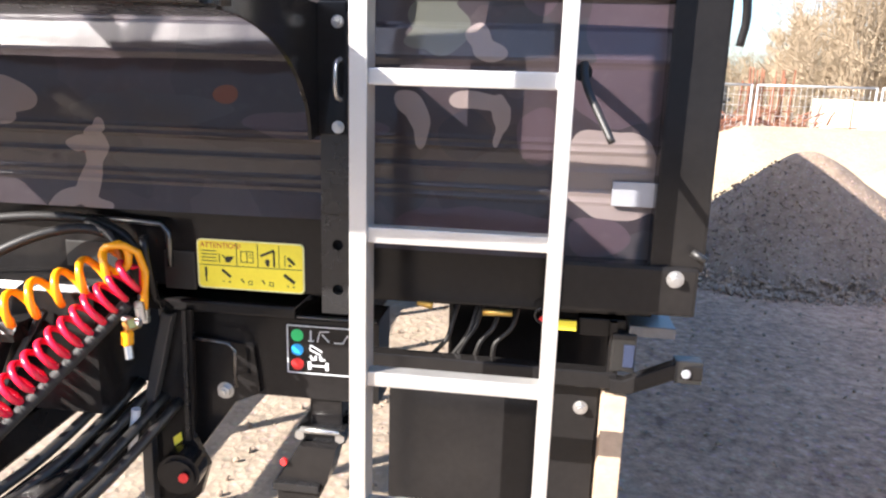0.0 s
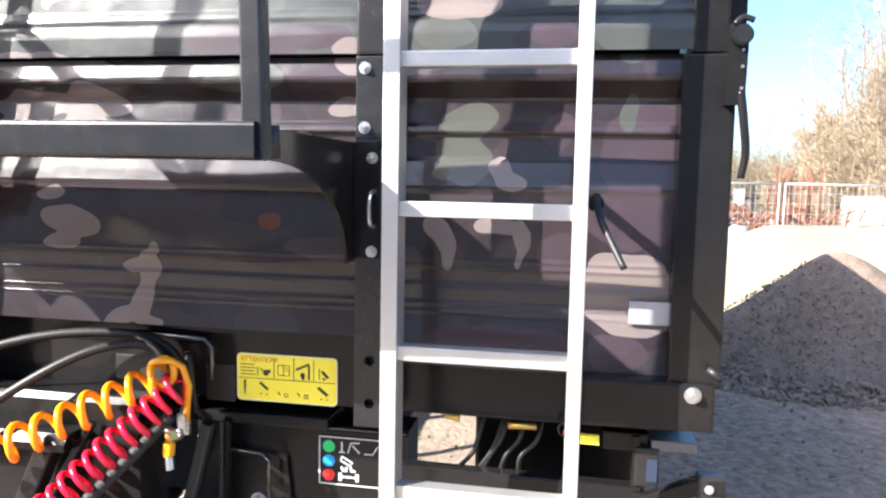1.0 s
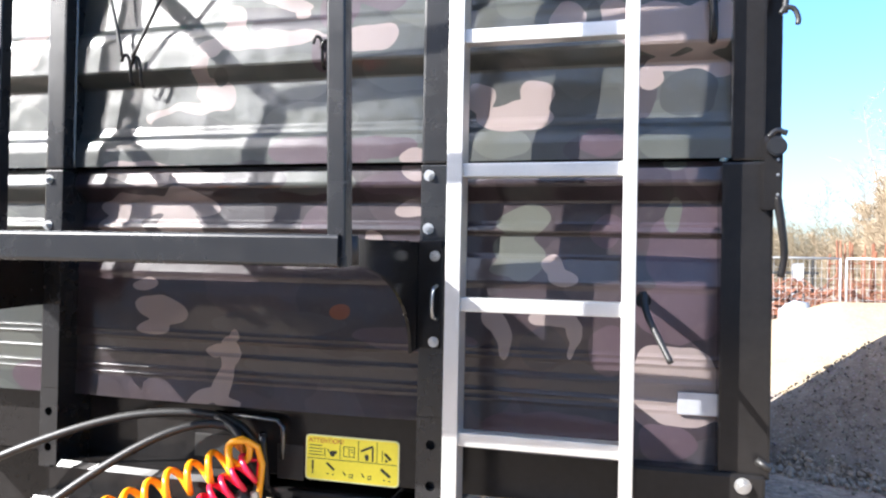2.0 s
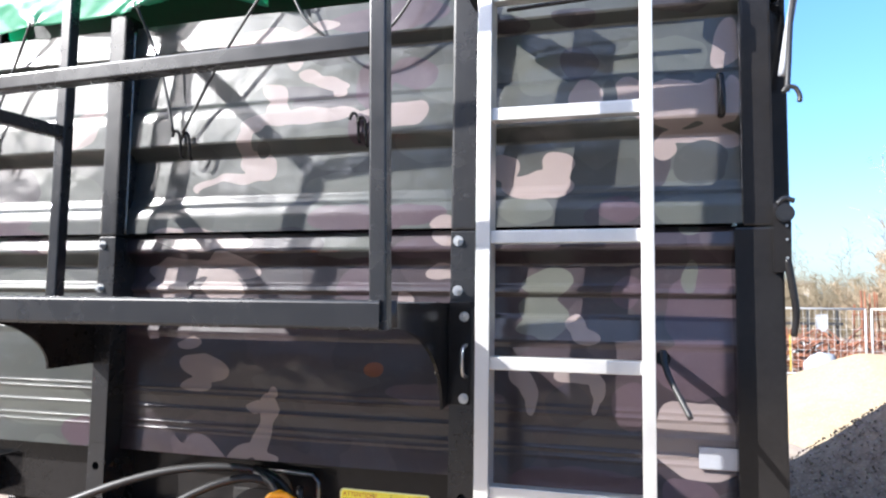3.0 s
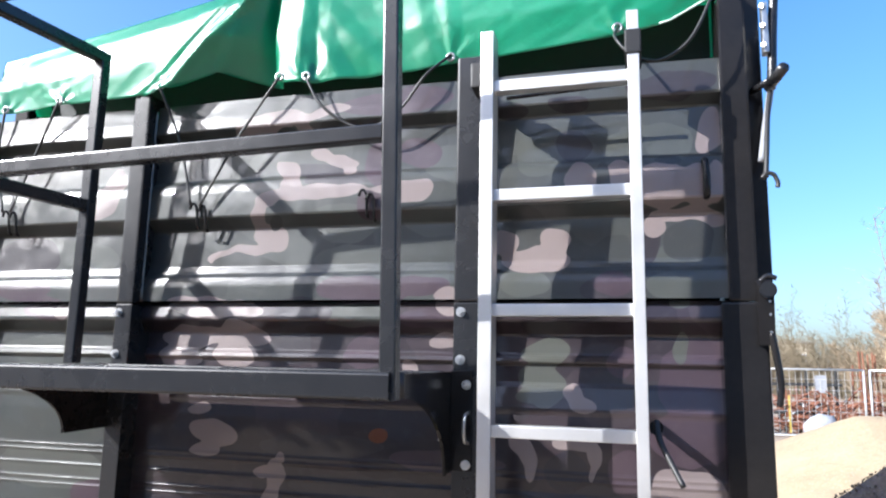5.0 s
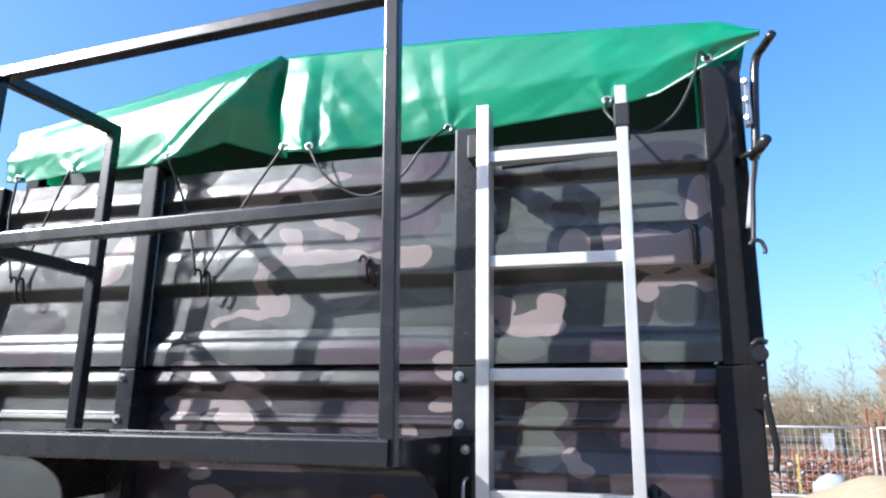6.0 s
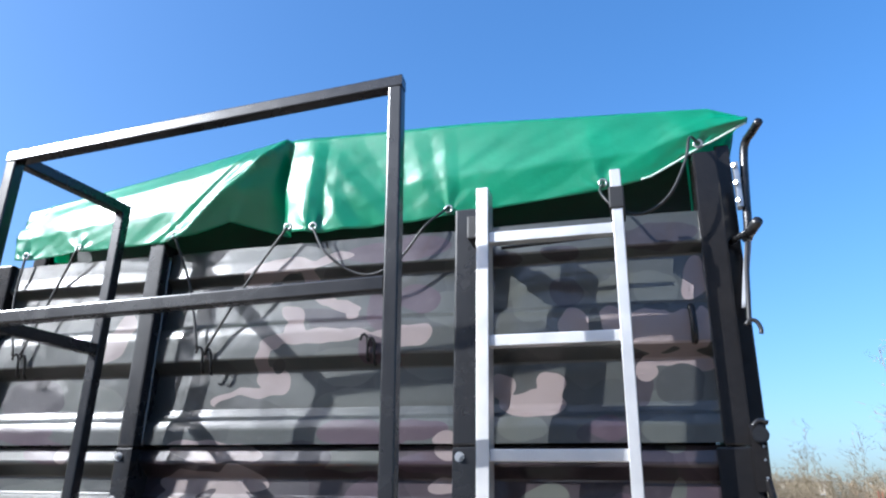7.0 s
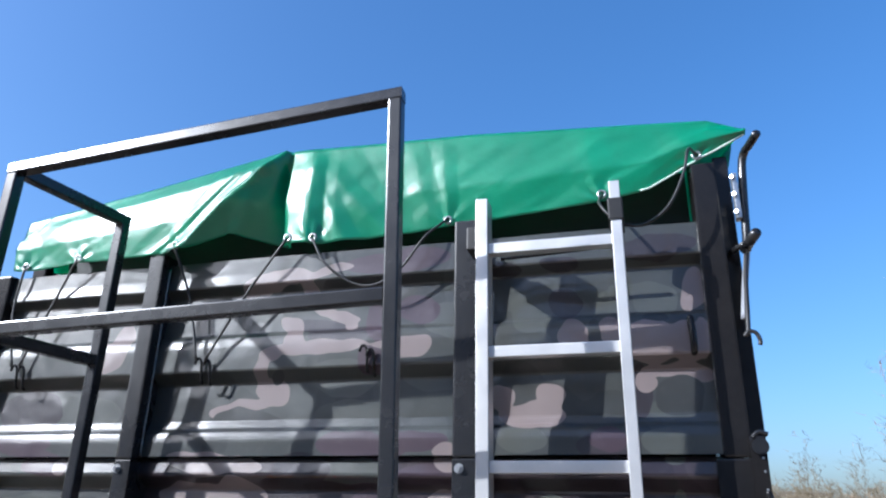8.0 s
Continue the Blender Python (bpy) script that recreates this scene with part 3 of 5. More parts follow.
def holed_post(x0, x1, z0, z1, holes):
    """A box post whose front has round holes through it."""
    bm = bmesh.new()
    y0, y1 = Y_POST, Y_POST + 0.12
    xm, r = (x0 + x1) / 2, 0.0115
    top, z1 = z1, 1.480
    cuts = [z0]
    for a, b in zip(holes, holes[1:]):
        cuts.append((a + b) / 2)
    cuts.append(z1)
    n = 20
    for h, (a, b) in zip(holes, zip(cuts, cuts[1:])):
        circle = [(xm + r * math.cos(math.tau * (k + 0.5) / n), h + r * math.sin(math.tau * (k + 0.5) / n)) for k in range(n)]
        inner = [bm.verts.new((x, y0, z)) for x, z in circle]
        deep = [bm.verts.new((x, y0 + 0.03, z)) for x, z in circle]
        rim = []
        for x, z in circle:
            dx, dz = x - xm, z - h
            k = min((x1 - xm) / abs(dx) if dx else 1e9, ((b - h) if dz > 0 else (h - a)) / abs(dz) if dz else 1e9)
            rim.append(bm.verts.new((xm + dx * k, y0, h + dz * k)))
        for k in range(n):
            j = (k + 1) % n
            bm.faces.new((inner[k], inner[j], rim[j], rim[k]))
            bm.faces.new((inner[k], inner[j], deep[j], deep[k]))
        bm.faces.new(deep)
        for k in range(n):
            v, w = rim[k], rim[(k + 1) % n]
            if abs(v.co.x - w.co.x) > 1e-6 and abs(v.co.z - w.co.z) > 1e-6:
                cx = x0 if min(v.co.x, w.co.x) - x0 < 1e-5 else x1
                cz = a if min(v.co.z, w.co.z) - a < 1e-5 else b
                bm.faces.new((v, w, bm.verts.new((cx, y0, cz))))
    for x in (x0, x1):
        bm.faces.new([bm.verts.new(v) for v in ((x, y0, z0), (x, y1, z0), (x, y1, z1), (x, y0, z1))])
    for z in (z0, z1):
        bm.faces.new([bm.verts.new(v) for v in ((x0, y0, z), (x1, y0, z), (x1, y1, z), (x0, y1, z))])
    bmesh.ops.remove_doubles(bm, verts=bm.verts[:], dist=1e-5)
    box(x0, x1, y0, y1, z1 + 0.0005, top, 0.003, bm)
    return part("lower_post", bm, FRAME, trailer, "black post with two drilled holes")


for x0, x1 in (POST_L, POST_R):
    up = post(x0, x1, Y_POST, Z_JOINT + 0.002, 2.722 if x0 < -1 else 2.742, "upper_post")
    low = holed_post(x0, x1, Z_FLOOR, Z_JOINT - 0.001, [1.322, 1.417])
    xm = (x0 + x1) / 2
    for z in (2.038, 1.915):
        bolt((xm - 0.015, Y_POST, z), size=0.0095, parent=low)
for x0, x1, w in ((X_L, X_L + 0.072, -0.010), (X_R - 0.072, X_R, 0.010)):
    post(x0, x1 - max(0.0, w) * 0.7, Y_CORNER, Z_JOINT + 0.002, 2.86 if w > 0 else 2.70, "upper_corner_post", 0.13, BLACK)
    low = post(x0 + min(0.0, w) - (0.020 if w > 0 else 0.0), x1 + max(0.0, w), Y_CORNER - 0.004, 1.40, Z_JOINT - 0.001, "lower_corner_post", 0.13, BLACK)
for x, z0 in ((X_R - 0.069, 2.074), (POST_L[1] + 0.004, 2.074), (POST_R[1] + 0.004, 2.074)):
    bead = [(x + 0.0015 * noise.noise(Vector((k * 1.7, x, 0))), Y_CORNER + 0.012 + 0.002 * noise.noise(Vector((k * 0.9, x, 3))), z0 + 0.0155 * k) for k in range(40)]
    part("weld_bead", sweep(bead, 0.0046, 6), WELD, trailer, smooth=True)
# matt black board added to keep the gap under the tarpaulin dark
part("gap_blackout", plate([(X_L + 0.09, 2.64), (X_R - 0.075, 2.64), (X_R - 0.075, 2.915), (-0.40, 2.965), (-1.00, 2.965), (X_L + 0.09, 2.82)], "y", 1.29, 1.31), TYRE, trailer)
part("inner_wall", box(X_L + 0.08, X_R - 0.08, 1.262, 1.275, Z_FLOOR, 2.66), BLACK, trailer)
beam = part("bottom_beam", box(X_L + 0.06, X_R - 0.06, 1.222, 1.30, Z_FLOOR, 1.452, 0.006), BLACK, trailer)
# thin dark plates stand in for two shaded recesses in the beam
part("recess_patch", box(-1.095, -0.925, 1.2185, 1.226, 1.300, 1.362, 0.003), RUBBER, trailer)
part("recess_patch", box(-0.850, -0.775, 1.2185, 1.226, 1.262, 1.352, 0.003), RUBBER, trailer)
foot = part("corner_block", box(0.048, 0.312, 1.105, 1.32, 1.312, 1.412, 0.008), BLACK, trailer)
bolt((0.268, 1.105, 1.388), size=0.0125, parent=foot)
part("corner_block", box(X_L - 0.006, X_L + 0.24, 1.150, 1.32, 1.285, 1.396, 0.008), BLACK, trailer)


def side_wall(x, out):
    """The long side: pressed sheet between posts."""
    bm = bmesh.new()
    rows = []
    for y in (1.20, Y_BACK - 0.05):
        rows.append([bm.verts.new((x + out * (1.2 - d) * 0.8 - out * 0.02, y, z)) for z, d in UPPER + LOWER])
    for i in range(len(rows[0]) - 1):
        bm.faces.new((rows[0][i], rows[0][i + 1], rows[1][i + 1], rows[1][i]))
    bmesh.ops.solidify(bm, geom=bm.faces[:], thickness=0.003)
    part("side_panel", bm, CAMO, trailer)
    for k in range(1, 5):
        y = 1.2 + (Y_BACK - 1.2) * k / 4
        part("side_post", box(x - 0.035, x + 0.035, y - 0.06, y, Z_FLOOR, 2.80, 0.006), FRAME, trailer)


for x in (X_R - 0.07, X_L + 0.01):
    part("side_top_rail", box(x, x + 0.06, 1.262, Y_BACK - 0.06, 2.70, 2.93, 0.006), BLACK, trailer)
side_wall(X_R - 0.04, 1)
side_wall(X_L + 0.04, -1)
part("rear_wall", box(X_L + 0.06, X_R - 0.06, Y_BACK - 0.05, Y_BACK, Z_FLOOR, 2.80, 0.006), CAMO, trailer)
part("body_floor", box(X_L + 0.03, X_R - 0.03, 1.31, Y_BACK, Z_FLOOR - 0.03, Z_FLOOR + 0.02, 0.004), BLACK, trailer)

# chassis under the body
part("chassis_beam", box(-0.62, -0.50, 1.50, Y_BACK - 0.2, 1.00, 1.235, 0.01), BLACK, trailer)
part("chassis_beam", box(-1.34, -1.22, 1.50, Y_BACK - 0.2, 1.00, 1.235, 0.01), BLACK, trailer)
front_box = part("front_crossbeam", plate([(1.30, 0.975), (1.30, 1.178), (1.309, 1.190), (1.42, 1.190), (1.42, 0.975)], "x", -0.845, -0.36), BLACK, trailer)
# round gloss strip added to draw a highlight along the beam's top edge
part("edge_highlight", sweep([(-0.842, 1.3015, 1.185), (-0.60, 1.3010, 1.1855), (-0.364, 1.3015, 1.185)], 0.0042, 10), GLOSS, front_box, smooth=True)
part("front_crossbeam", plate([(1.10, 0.99), (1.10, 1.274), (1.1085, 1.2890), (1.36, 1.284), (1.36, 0.99)], "x", -1.455, -0.955), BLACK, trailer)
part("chassis_crossbeam", plate([(1.42, 1.02), (1.42, 1.200), (1.438, 1.224), (1.56, 1.224), (1.56, 1.02)], "x", -2.10, -1.345), BLACK, trailer)
part("stay_bracket", sweep([(-1.150, 1.06, 1.195), (-1.205, 1.03, 1.03), (-1.26, 1.0, 0.85)], 0.022, square=True, up=(0, 1, 0)), FRAME, trailer)
part("stay_bracket", sweep([(-1.060, 1.08, 1.235), (-1.135, 1.05, 1.09), (-1.22, 1.0, 0.88)], 0.008, square=True, up=(0, 1, 0)), FRAME, trailer)
part("stay_shelf", plate([(1.02, 1.180), (1.02, 1.198), (1.035, 1.218), (1.098, 1.218), (1.098, 1.180)], "x", -1.44, -1.09), BLACK, trailer)
part("turntable_plate", box(-1.30, -0.55, 1.25, 1.75, 1.196, 1.225, 0.006), BLACK, trailer)

# shackle plate with its rib, pin and bolt
web = part("shackle_plate", plate([(-0.865, 1.205), (-0.80, 1.205), (-0.81, 0.87), (-0.775, 0.80), (-0.80, 0.72), (-0.86, 0.66), (-0.95, 0.62), (-0.95, 0.88)], "y", 1.235, 1.255), BLACK, trailer)
part("flange", sweep([(-0.848, 1.222, 1.200), (-0.919, 1.222, 0.925), (-0.926, 1.222, 0.62)], 0.0135, square=True, up=(1, 0, 0)), FLANGE_GLARE, web)
part("rib", sweep([(-0.815, 1.230, 1.205), (-0.822, 1.230, 0.87)], 0.005, square=True, up=(1, 0, 0)), FRAME, web)
part("cable_tie", sweep([(-0.914, 1.165, 0.975), (-0.926, 1.165, 0.90), (-0.934, 1.165, 0.850)], 0.011, 8), WHITEPRINT, web, "pale cable sleeve")
frame_line = [(-0.835, 1.245, 1.135), (-0.715, 1.245, 1.125), (-0.700, 1.245, 1.110), (-0.700, 1.245, 1.015)]
part("raised_edge", sweep(frame_line, 0.005, 10, up=(0, 1, 0)), GLOSS, web, smooth=True)
part("gusset_plate", plate([(-0.85, 1.13), (-0.67, 1.105), (-0.655, 0.985), (-0.72, 0.955), (-0.86, 0.76)], "y", 1.285, 1.298), BLACK, trailer)
bolt((-0.745, 1.285, 0.985), size=0.016, parent=front_box)
pin = part("pivot_pin", disc((-0.828, 1.236, 0.808), (0.1, -1, 0), 0.052, 0.075, 28, bevel=0.010), BLACK, web)
part("pin_cap", disc((-0.800, 1.158, 0.812), (0.1, -1, 0), 0.012, 0.006, 16), RED_DOT, pin, "small red cap")
part("grease_tag", plate([(-0.862, 0.872), (-0.842, 0.888), (-0.839, 0.866), (-0.859, 0.850)], "y", 1.229, 1.234), STICKER, web)
# drawbar: two arms and hoses running forward
for dx, z in ((-0.16, 0.92), (0.10, 0.90)):
    part("drawbar_arm", sweep([(-1.05 + dx, 1.34, z), (-1.16 + dx * 0.8, 0.70, z - 0.10), (-1.32 + dx * 0.4, -0.5, z - 0.22)], 0.045, square=True), BLACK, trailer)
part("drawbar_eye", disc((-1.34, -0.5, 0.66), (0, 0, 1), 0.09, 0.06, 24, bevel=0.01), BLACK, trailer)
for k in range(5):
    x = -0.98 + 0.035 * k
    pts = smooth_line([(x, 1.25, 1.02 - 0.012 * k), (x - 0.09, 0.98, 0.90 - 0.014 * k), (x - 0.22, 0.65, 0.84 - 0.02 * k), (x - 0.42, 0.1, 0.80)], 6)
    part("hydraulic_hose", sweep(pts, 0.013, 10), RUBBER, trailer, smooth=True)
part("stand_leg", sweep([(-1.24, 0.55, 0.72), (-1.24, 0.55, 0.0)], 0.035, square=True, up=(1, 0, 0)), BLACK, trailer)

# parking jack below the crossbeam
jack = part("parking_jack", box(-0.537, -0.455, 1.31, 1.39, 0.885, 0.975, 0.006), BLACK, trailer)
part("jack_collar", box(-0.562, -0.440, 1.285, 1.40, 0.868, 0.904, 0.005), FRAME, jack)
part("jack_body", plate([(-0.550, 0.868), (-0.455, 0.868), (-0.478, 0.775), (-0.500, 0.728), (-0.606, 0.712), (-0.606, 0.770)], "y", 1.255, 1.345), BLACK, jack)
part("jack_lip", box(-0.612, -0.495, 1.238, 1.352, 0.752, 0.772, 0.003), FRAME, jack)
part("jack_sleeve", sweep([(-0.560, 1.30, 0.735), (-0.585, 1.28, 0.60), (-0.60, 1.27, 0.42)], 0.034, 16), BLACK, jack, smooth=True)
for x in (-0.552, -0.450):
    part("jack_nut", disc((x, 1.285, 0.888), (0, -1, 0), 0.013, 0.014, 6), ZINC, jack, "zinc-plated nut")
part("jack_pin", sweep([(-0.548, 1.27, 0.905), (-0.450, 1.27, 0.905)], 0.008, 12), ZINC, jack, "zinc-plated pin", smooth=True)
part("jack_button", disc((-0.585, 1.255, 0.824), (-0.2, -1, 0), 0.009, 0.008, 14), RED_DOT, jack, "small red button")
part("cable", sweep(smooth_line([(-0.49, 1.18, 0.64), (-0.52, 1.16, 0.50), (-0.56, 1.20, 0.30), (-0.60, 1.3, 0.02)], 6), 0.008, 8), RUBBER, trailer, smooth=True)

# mudguard bar, toolbox sheet and marker lamp at the end
bar = part("mudguard_bar", sweep([(-0.37, 1.215, 1.132), (0.185, 1.215, 1.128)], 0.020, square=True), BLACK, trailer)
part("splash_sheet", box(-0.320, 0.155, 1.235, 1.247, 0.30, 1.110, 0.003), BLACK, trailer, "black rubber splash sheet")
bolt((0.118, 1.233, 1.045), size=0.012, parent=bar)
part("hanger", plate([(1.20, 1.26), (1.235, 1.26), (1.235, 1.06), (1.20, 1.06)], "x", 0.165, 0.18), BLACK, trailer)
lamp_arm = part("marker_lamp_arm", sweep([(0.178, 1.20, 1.122), (0.205, 1.19, 1.125), (0.300, 1.17, 1.178), (0.352, 1.165, 1.180)], 0.017, square=True, up=(0, 1, 0)), BLACK, trailer)
lamp = part("marker_lamp", disc((0.318, 1.150, 1.178), (0, -1, 0), 0.0095, 0.006, 20, bevel=0.002), SILVER, lamp_arm, "small round pale marker lamp")
part("lamp_housing", box(0.296, 0.352, 1.152, 1.19, 1.154, 1.203, 0.005), RUBBER, lamp_arm)
# dark sheet added to hide the bright ground behind the gap
part("gap_backing", box(-0.215, 0.225, 1.47, 1.50, 0.60, 1.262, 0.01), BLACK, trailer)
part("junction_box", box(0.205, 0.300, 1.20, 1.30, 1.232, 1.256, 0.004), GREYBOX, trailer, "grey metal junction box")
part("junction_bracket", box(0.10, 0.20, 1.215, 1.26, 1.222, 1.262, 0.004), BLACK, trailer)
part("cable_tag", box(0.052, 0.092, 1.170, 1.180, 1.246, 1.266, 0.001), STICKER, trailer, "yellow cable tag")
valve = part("valve_block", box(0.170, 0.222, 1.195, 1.255, 1.152, 1.238, 0.005), RUBBER, trailer, "black valve block")
part("valve_label", box(0.196, 0.218, 1.1915, 1.1945, 1.165, 1.215, 0.001), BLUE_LABEL, valve, "small slate-blue label")
clamp = part("hose_clamp", sweep([(0.020 + 0.016 * math.cos(a), 1.185, 1.270 + 0.016 * math.sin(a)) for a in np.linspace(0, math.tau, 17)], 0.003, 6, up=(0, 1, 0)), FRAME, trailer, smooth=True)
part("reflector", disc((0.020, 1.188, 1.262), (0, -1, 0), 0.006, 0.004, 12), RED_DOT, clamp, "tiny red reflector")
for k, x in enumerate((-0.18, -0.135, -0.125, -0.085, -0.045)):
    pts = smooth_line([(x + 0.012, 1.28, 1.262), (x, 1.25, 1.215), (x - 0.01 - 0.006 * k, 1.24, 1.18), (x - 0.04, 1.245, 1.142)], 6)
    part("air_line", sweep(pts, 0.0055, 8), RUBBER, trailer, smooth=True)
part("fitting", sweep([(-0.11, 1.235, 1.252), (-0.045, 1.235, 1.254)], 0.008, 12), BRASS, trailer, "brass hose fittings", smooth=True)
part("fitting", sweep([(-0.26, 1.25, 1.262), (-0.225, 1.25, 1.255)], 0.010, 12), BRASS, trailer, "brass hose fittings", smooth=True)

# unseen guard along the far side of the chassis, added to stripe the ground with shade
guard_rail = part("shadow_guard", box(-2.115, -2.085, 1.55, 4.20, 0.70, 0.82, 0.006), BLACK, trailer)
part("guard_bar", box(-2.115, -2.085, 1.55, 4.20, 0.34, 0.46, 0.006), BLACK, guard_rail)
for y in (1.62, 2.40, 3.25, 4.05):
    part("guard_strut", box(-2.082, -2.045, y, y + 0.06, 0.34, Z_FLOOR - 0.03, 0.004), BLACK, guard_rail)
# axle and wheels far back under the body
part("axle", sweep([(X_L + 0.2, 4.9, 0.50), (X_R - 0.2, 4.9, 0.50)], 0.05, 12), BLACK, trailer)
for x in (X_L + 0.10, X_R - 0.42):
    wheel = part("wheel", disc((x, 4.9, 0.50), (1, 0, 0), 0.50, 0.32, 40, bevel=0.05), TYRE, trailer)
    part("rim", disc((x - 0.004, 4.9, 0.50), (1, 0, 0), 0.28, 0.328, 32), SILVER, wheel)


# warning sticker with its pictograms
def flat_bar(x0, x1, z0, z1, y, bm=None):
    return box(x0, x1, y - 0.0012, y, z0, z1, 0, bm)


def rounded_plate(x0, x1, z0, z1, r, y0, y1):
    """A thin plate with rounded corners."""
    line = []
    for cx, cz, turn in ((x1 - r, z1 - r, 0), (x0 + r, z1 - r, 90), (x0 + r, z0 + r, 180), (x1 - r, z0 + r, 270)):
        line += [(cx + r * math.cos(radians(turn + 22.5 * k)), cz + r * math.sin(radians(turn + 22.5 * k))) for k in range(5)]
    return plate(line, "y", y0, y1)


part("sticker_rim", rounded_plate(-0.769, -0.515, 1.269, 1.385, 0.011, 1.2192, 1.2222), STICKER_RIM, beam, "pale rim of the warning sticker")
sticker = part("warning_sticker", rounded_plate(-0.7655, -0.5185, 1.2725, 1.3815, 0.008, 1.2185, 1.2195), STICKER, beam, "yellow warning sticker with black pictograms")
ys = 1.2184
letters = bpy.data.curves.new("sticker_heading", "FONT")
letters.body, letters.size, letters.extrude = "ATTENTION!", 0.0165, 0.0004
heading = new("heading", letters)
heading.matrix_world = pose(-0.760, ys, 1.364, 90, 0, 0)
dg = bpy.context.evaluated_depsgraph_get()
text_mesh = bpy.data.meshes.new_from_object(heading.evaluated_get(dg))
text_mesh.transform(pose(-0.760, ys, 1.366, 90, 0, 0))
bpy.data.objects.remove(heading)
text_mesh.materials.clear()
text_mesh.materials.append(REDPRINT)
words = new("heading", text_mesh)
words.parent = sticker
rules = flat_bar(-0.764, -0.520, 1.3245, 1.3255, ys)
for x in (-0.674, -0.624, -0.574):
    flat_bar(x, x + 0.0011, 1.326, 1.379, ys, rules)
part("dividing_line", rules, PRINT, sticker)
for k in range(4):                                  # lines of small print
    part("text_bar", flat_bar(-0.758, -0.724 + 0.003 * (k % 2), 1.3575 - 0.008 * k, 1.3590 - 0.008 * k, ys), PRINT, sticker)


def pictogram(bars, strokes=(), dots=()):
    """Flat bars, slanting strokes and dots that make one small sign."""
    bm = bmesh.new()
    for x0, x1, z0, z1 in bars:
        flat_bar(x0, x1, z0, z1, ys, bm)
    for x0, z0, x1, z1, w in strokes:
        bm = sweep([(x0, ys - 0.0002, z0), (x1, ys - 0.0002, z1)], w, 6, bm=bm)
    for x, z, r in dots:
        disc((x, ys, z), (0, -1, 0), r, 0.0012, 12, bm)
    return part("pictogram", bm, PRINT, sticker)


pictogram([(-0.716, -0.7147, 1.332, 1.352)], [(-0.708, 1.350, -0.701, 1.342, 0.0012)], [(-0.694, 1.340, 0.0075), (-0.686, 1.344, 0.004)])
pictogram([(-0.664, -0.634, 1.335, 1.3362), (-0.664, -0.634, 1.360, 1.3612), (-0.664, -0.6628, 1.335, 1.361), (-0.6352, -0.634, 1.335, 1.361), (-0.6496, -0.6484, 1.335, 1.361),
           (-0.645, -0.638, 1.353, 1.3542), (-0.645, -0.638, 1.347, 1.3482)])
pictogram([(-0.587, -0.583, 1.329, 1.365)], [(-0.616, 1.353, -0.585, 1.367, 0.0030)], [(-0.601, 1.340, 0.0055), (-0.600, 1.333, 0.0040)])
pictogram([(-0.560, -0.5588, 1.332, 1.358)], [(-0.553, 1.352, -0.537, 1.337, 0.0032), (-0.552, 1.335, -0.544, 1.332, 0.0012)], [(-0.548, 1.334, 0.003)])
pictogram([(-0.7505, -0.7460, 1.297, 1.313), (-0.7495, -0.7470, 1.285, 1.298)], (), [(-0.7482, 1.3165, 0.0030)])
pictogram([(-0.708, -0.704, 1.287, 1.289), (-0.694, -0.690, 1.286, 1.288)], [(-0.709, 1.315, -0.689, 1.299, 0.0030)])
for x in (-0.664, -0.614):
    pictogram([(x + 0.017, x + 0.026, 1.283, 1.2842), (x + 0.017, x + 0.026, 1.291, 1.2922), (x + 0.017, x + 0.0182, 1.283, 1.292), (x + 0.0248, x + 0.026, 1.283, 1.292)],
              [(x, 1.296, x + 0.006, 1.287, 0.0014)])
pictogram([(-0.556, -0.552, 1.284, 1.286), (-0.542, -0.538, 1.283, 1.285)], [(-0.562, 1.312, -0.538, 1.294, 0.0036)], [(-0.547, 1.301, 0.004)])

# control label on the crossbeam
panel = part("control_label", box(-0.590, -0.395, 1.2965, 1.2998, 1.040, 1.168, 0.001), BLACK, front_box, "black control label with three coloured dots")
yp = 1.2964
rim = flat_bar(-0.588, -0.397, 1.163, 1.166, yp)
flat_bar(-0.588, -0.397, 1.042, 1.045, yp, rim)
flat_bar(-0.588, -0.585, 1.042, 1.166, yp, rim)
part("border", rim, WHITEPRINT, panel)


def label_mark(z):
    """One line of the label: stand and ramp, tipping body, or axle."""
    if z > 1.12:
        bm = flat_bar(-0.530, -0.526, z - 0.012, z + 0.014, yp)
        flat_bar(-0.535, -0.520, z - 0.014, z - 0.011, yp, bm)
        sweep([(-0.512, yp, z - 0.014), (-0.505, yp, z + 0.012), (-0.482, yp, z + 0.014)], 0.0018, 6, bm)
        sweep([(-0.500, yp, z + 0.006), (-0.482, yp, z - 0.012)], 0.0018, 6, bm)
        sweep([(-0.470, yp, z - 0.013), (-0.448, yp, z - 0.013), (-0.436, yp, z + 0.008)], 0.0018, 6, bm)
    elif z > 1.08:
        bm = sweep([(-0.528, yp, z + 0.014), (-0.500, yp, z - 0.002), (-0.505, yp, z - 0.010), (-0.530, yp, z + 0.002), (-0.528, yp, z + 0.014)], 0.0022, 6)
        for k in range(3):
            disc((-0.528 + 0.012 * k, yp, z - 0.016), (0, -1, 0), 0.0035, 0.0012, 10, bm)
    else:
        bm = flat_bar(-0.536, -0.528, z - 0.012, z + 0.008, yp)
        flat_bar(-0.492, -0.484, z - 0.012, z + 0.008, yp, bm)
        flat_bar(-0.528, -0.492, z - 0.004, z + 0.000, yp, bm)
        flat_bar(-0.528, -0.514, z + 0.012, z + 0.017, yp, bm)
        flat_bar(-0.506, -0.492, z + 0.012, z + 0.017, yp, bm)
    return bm


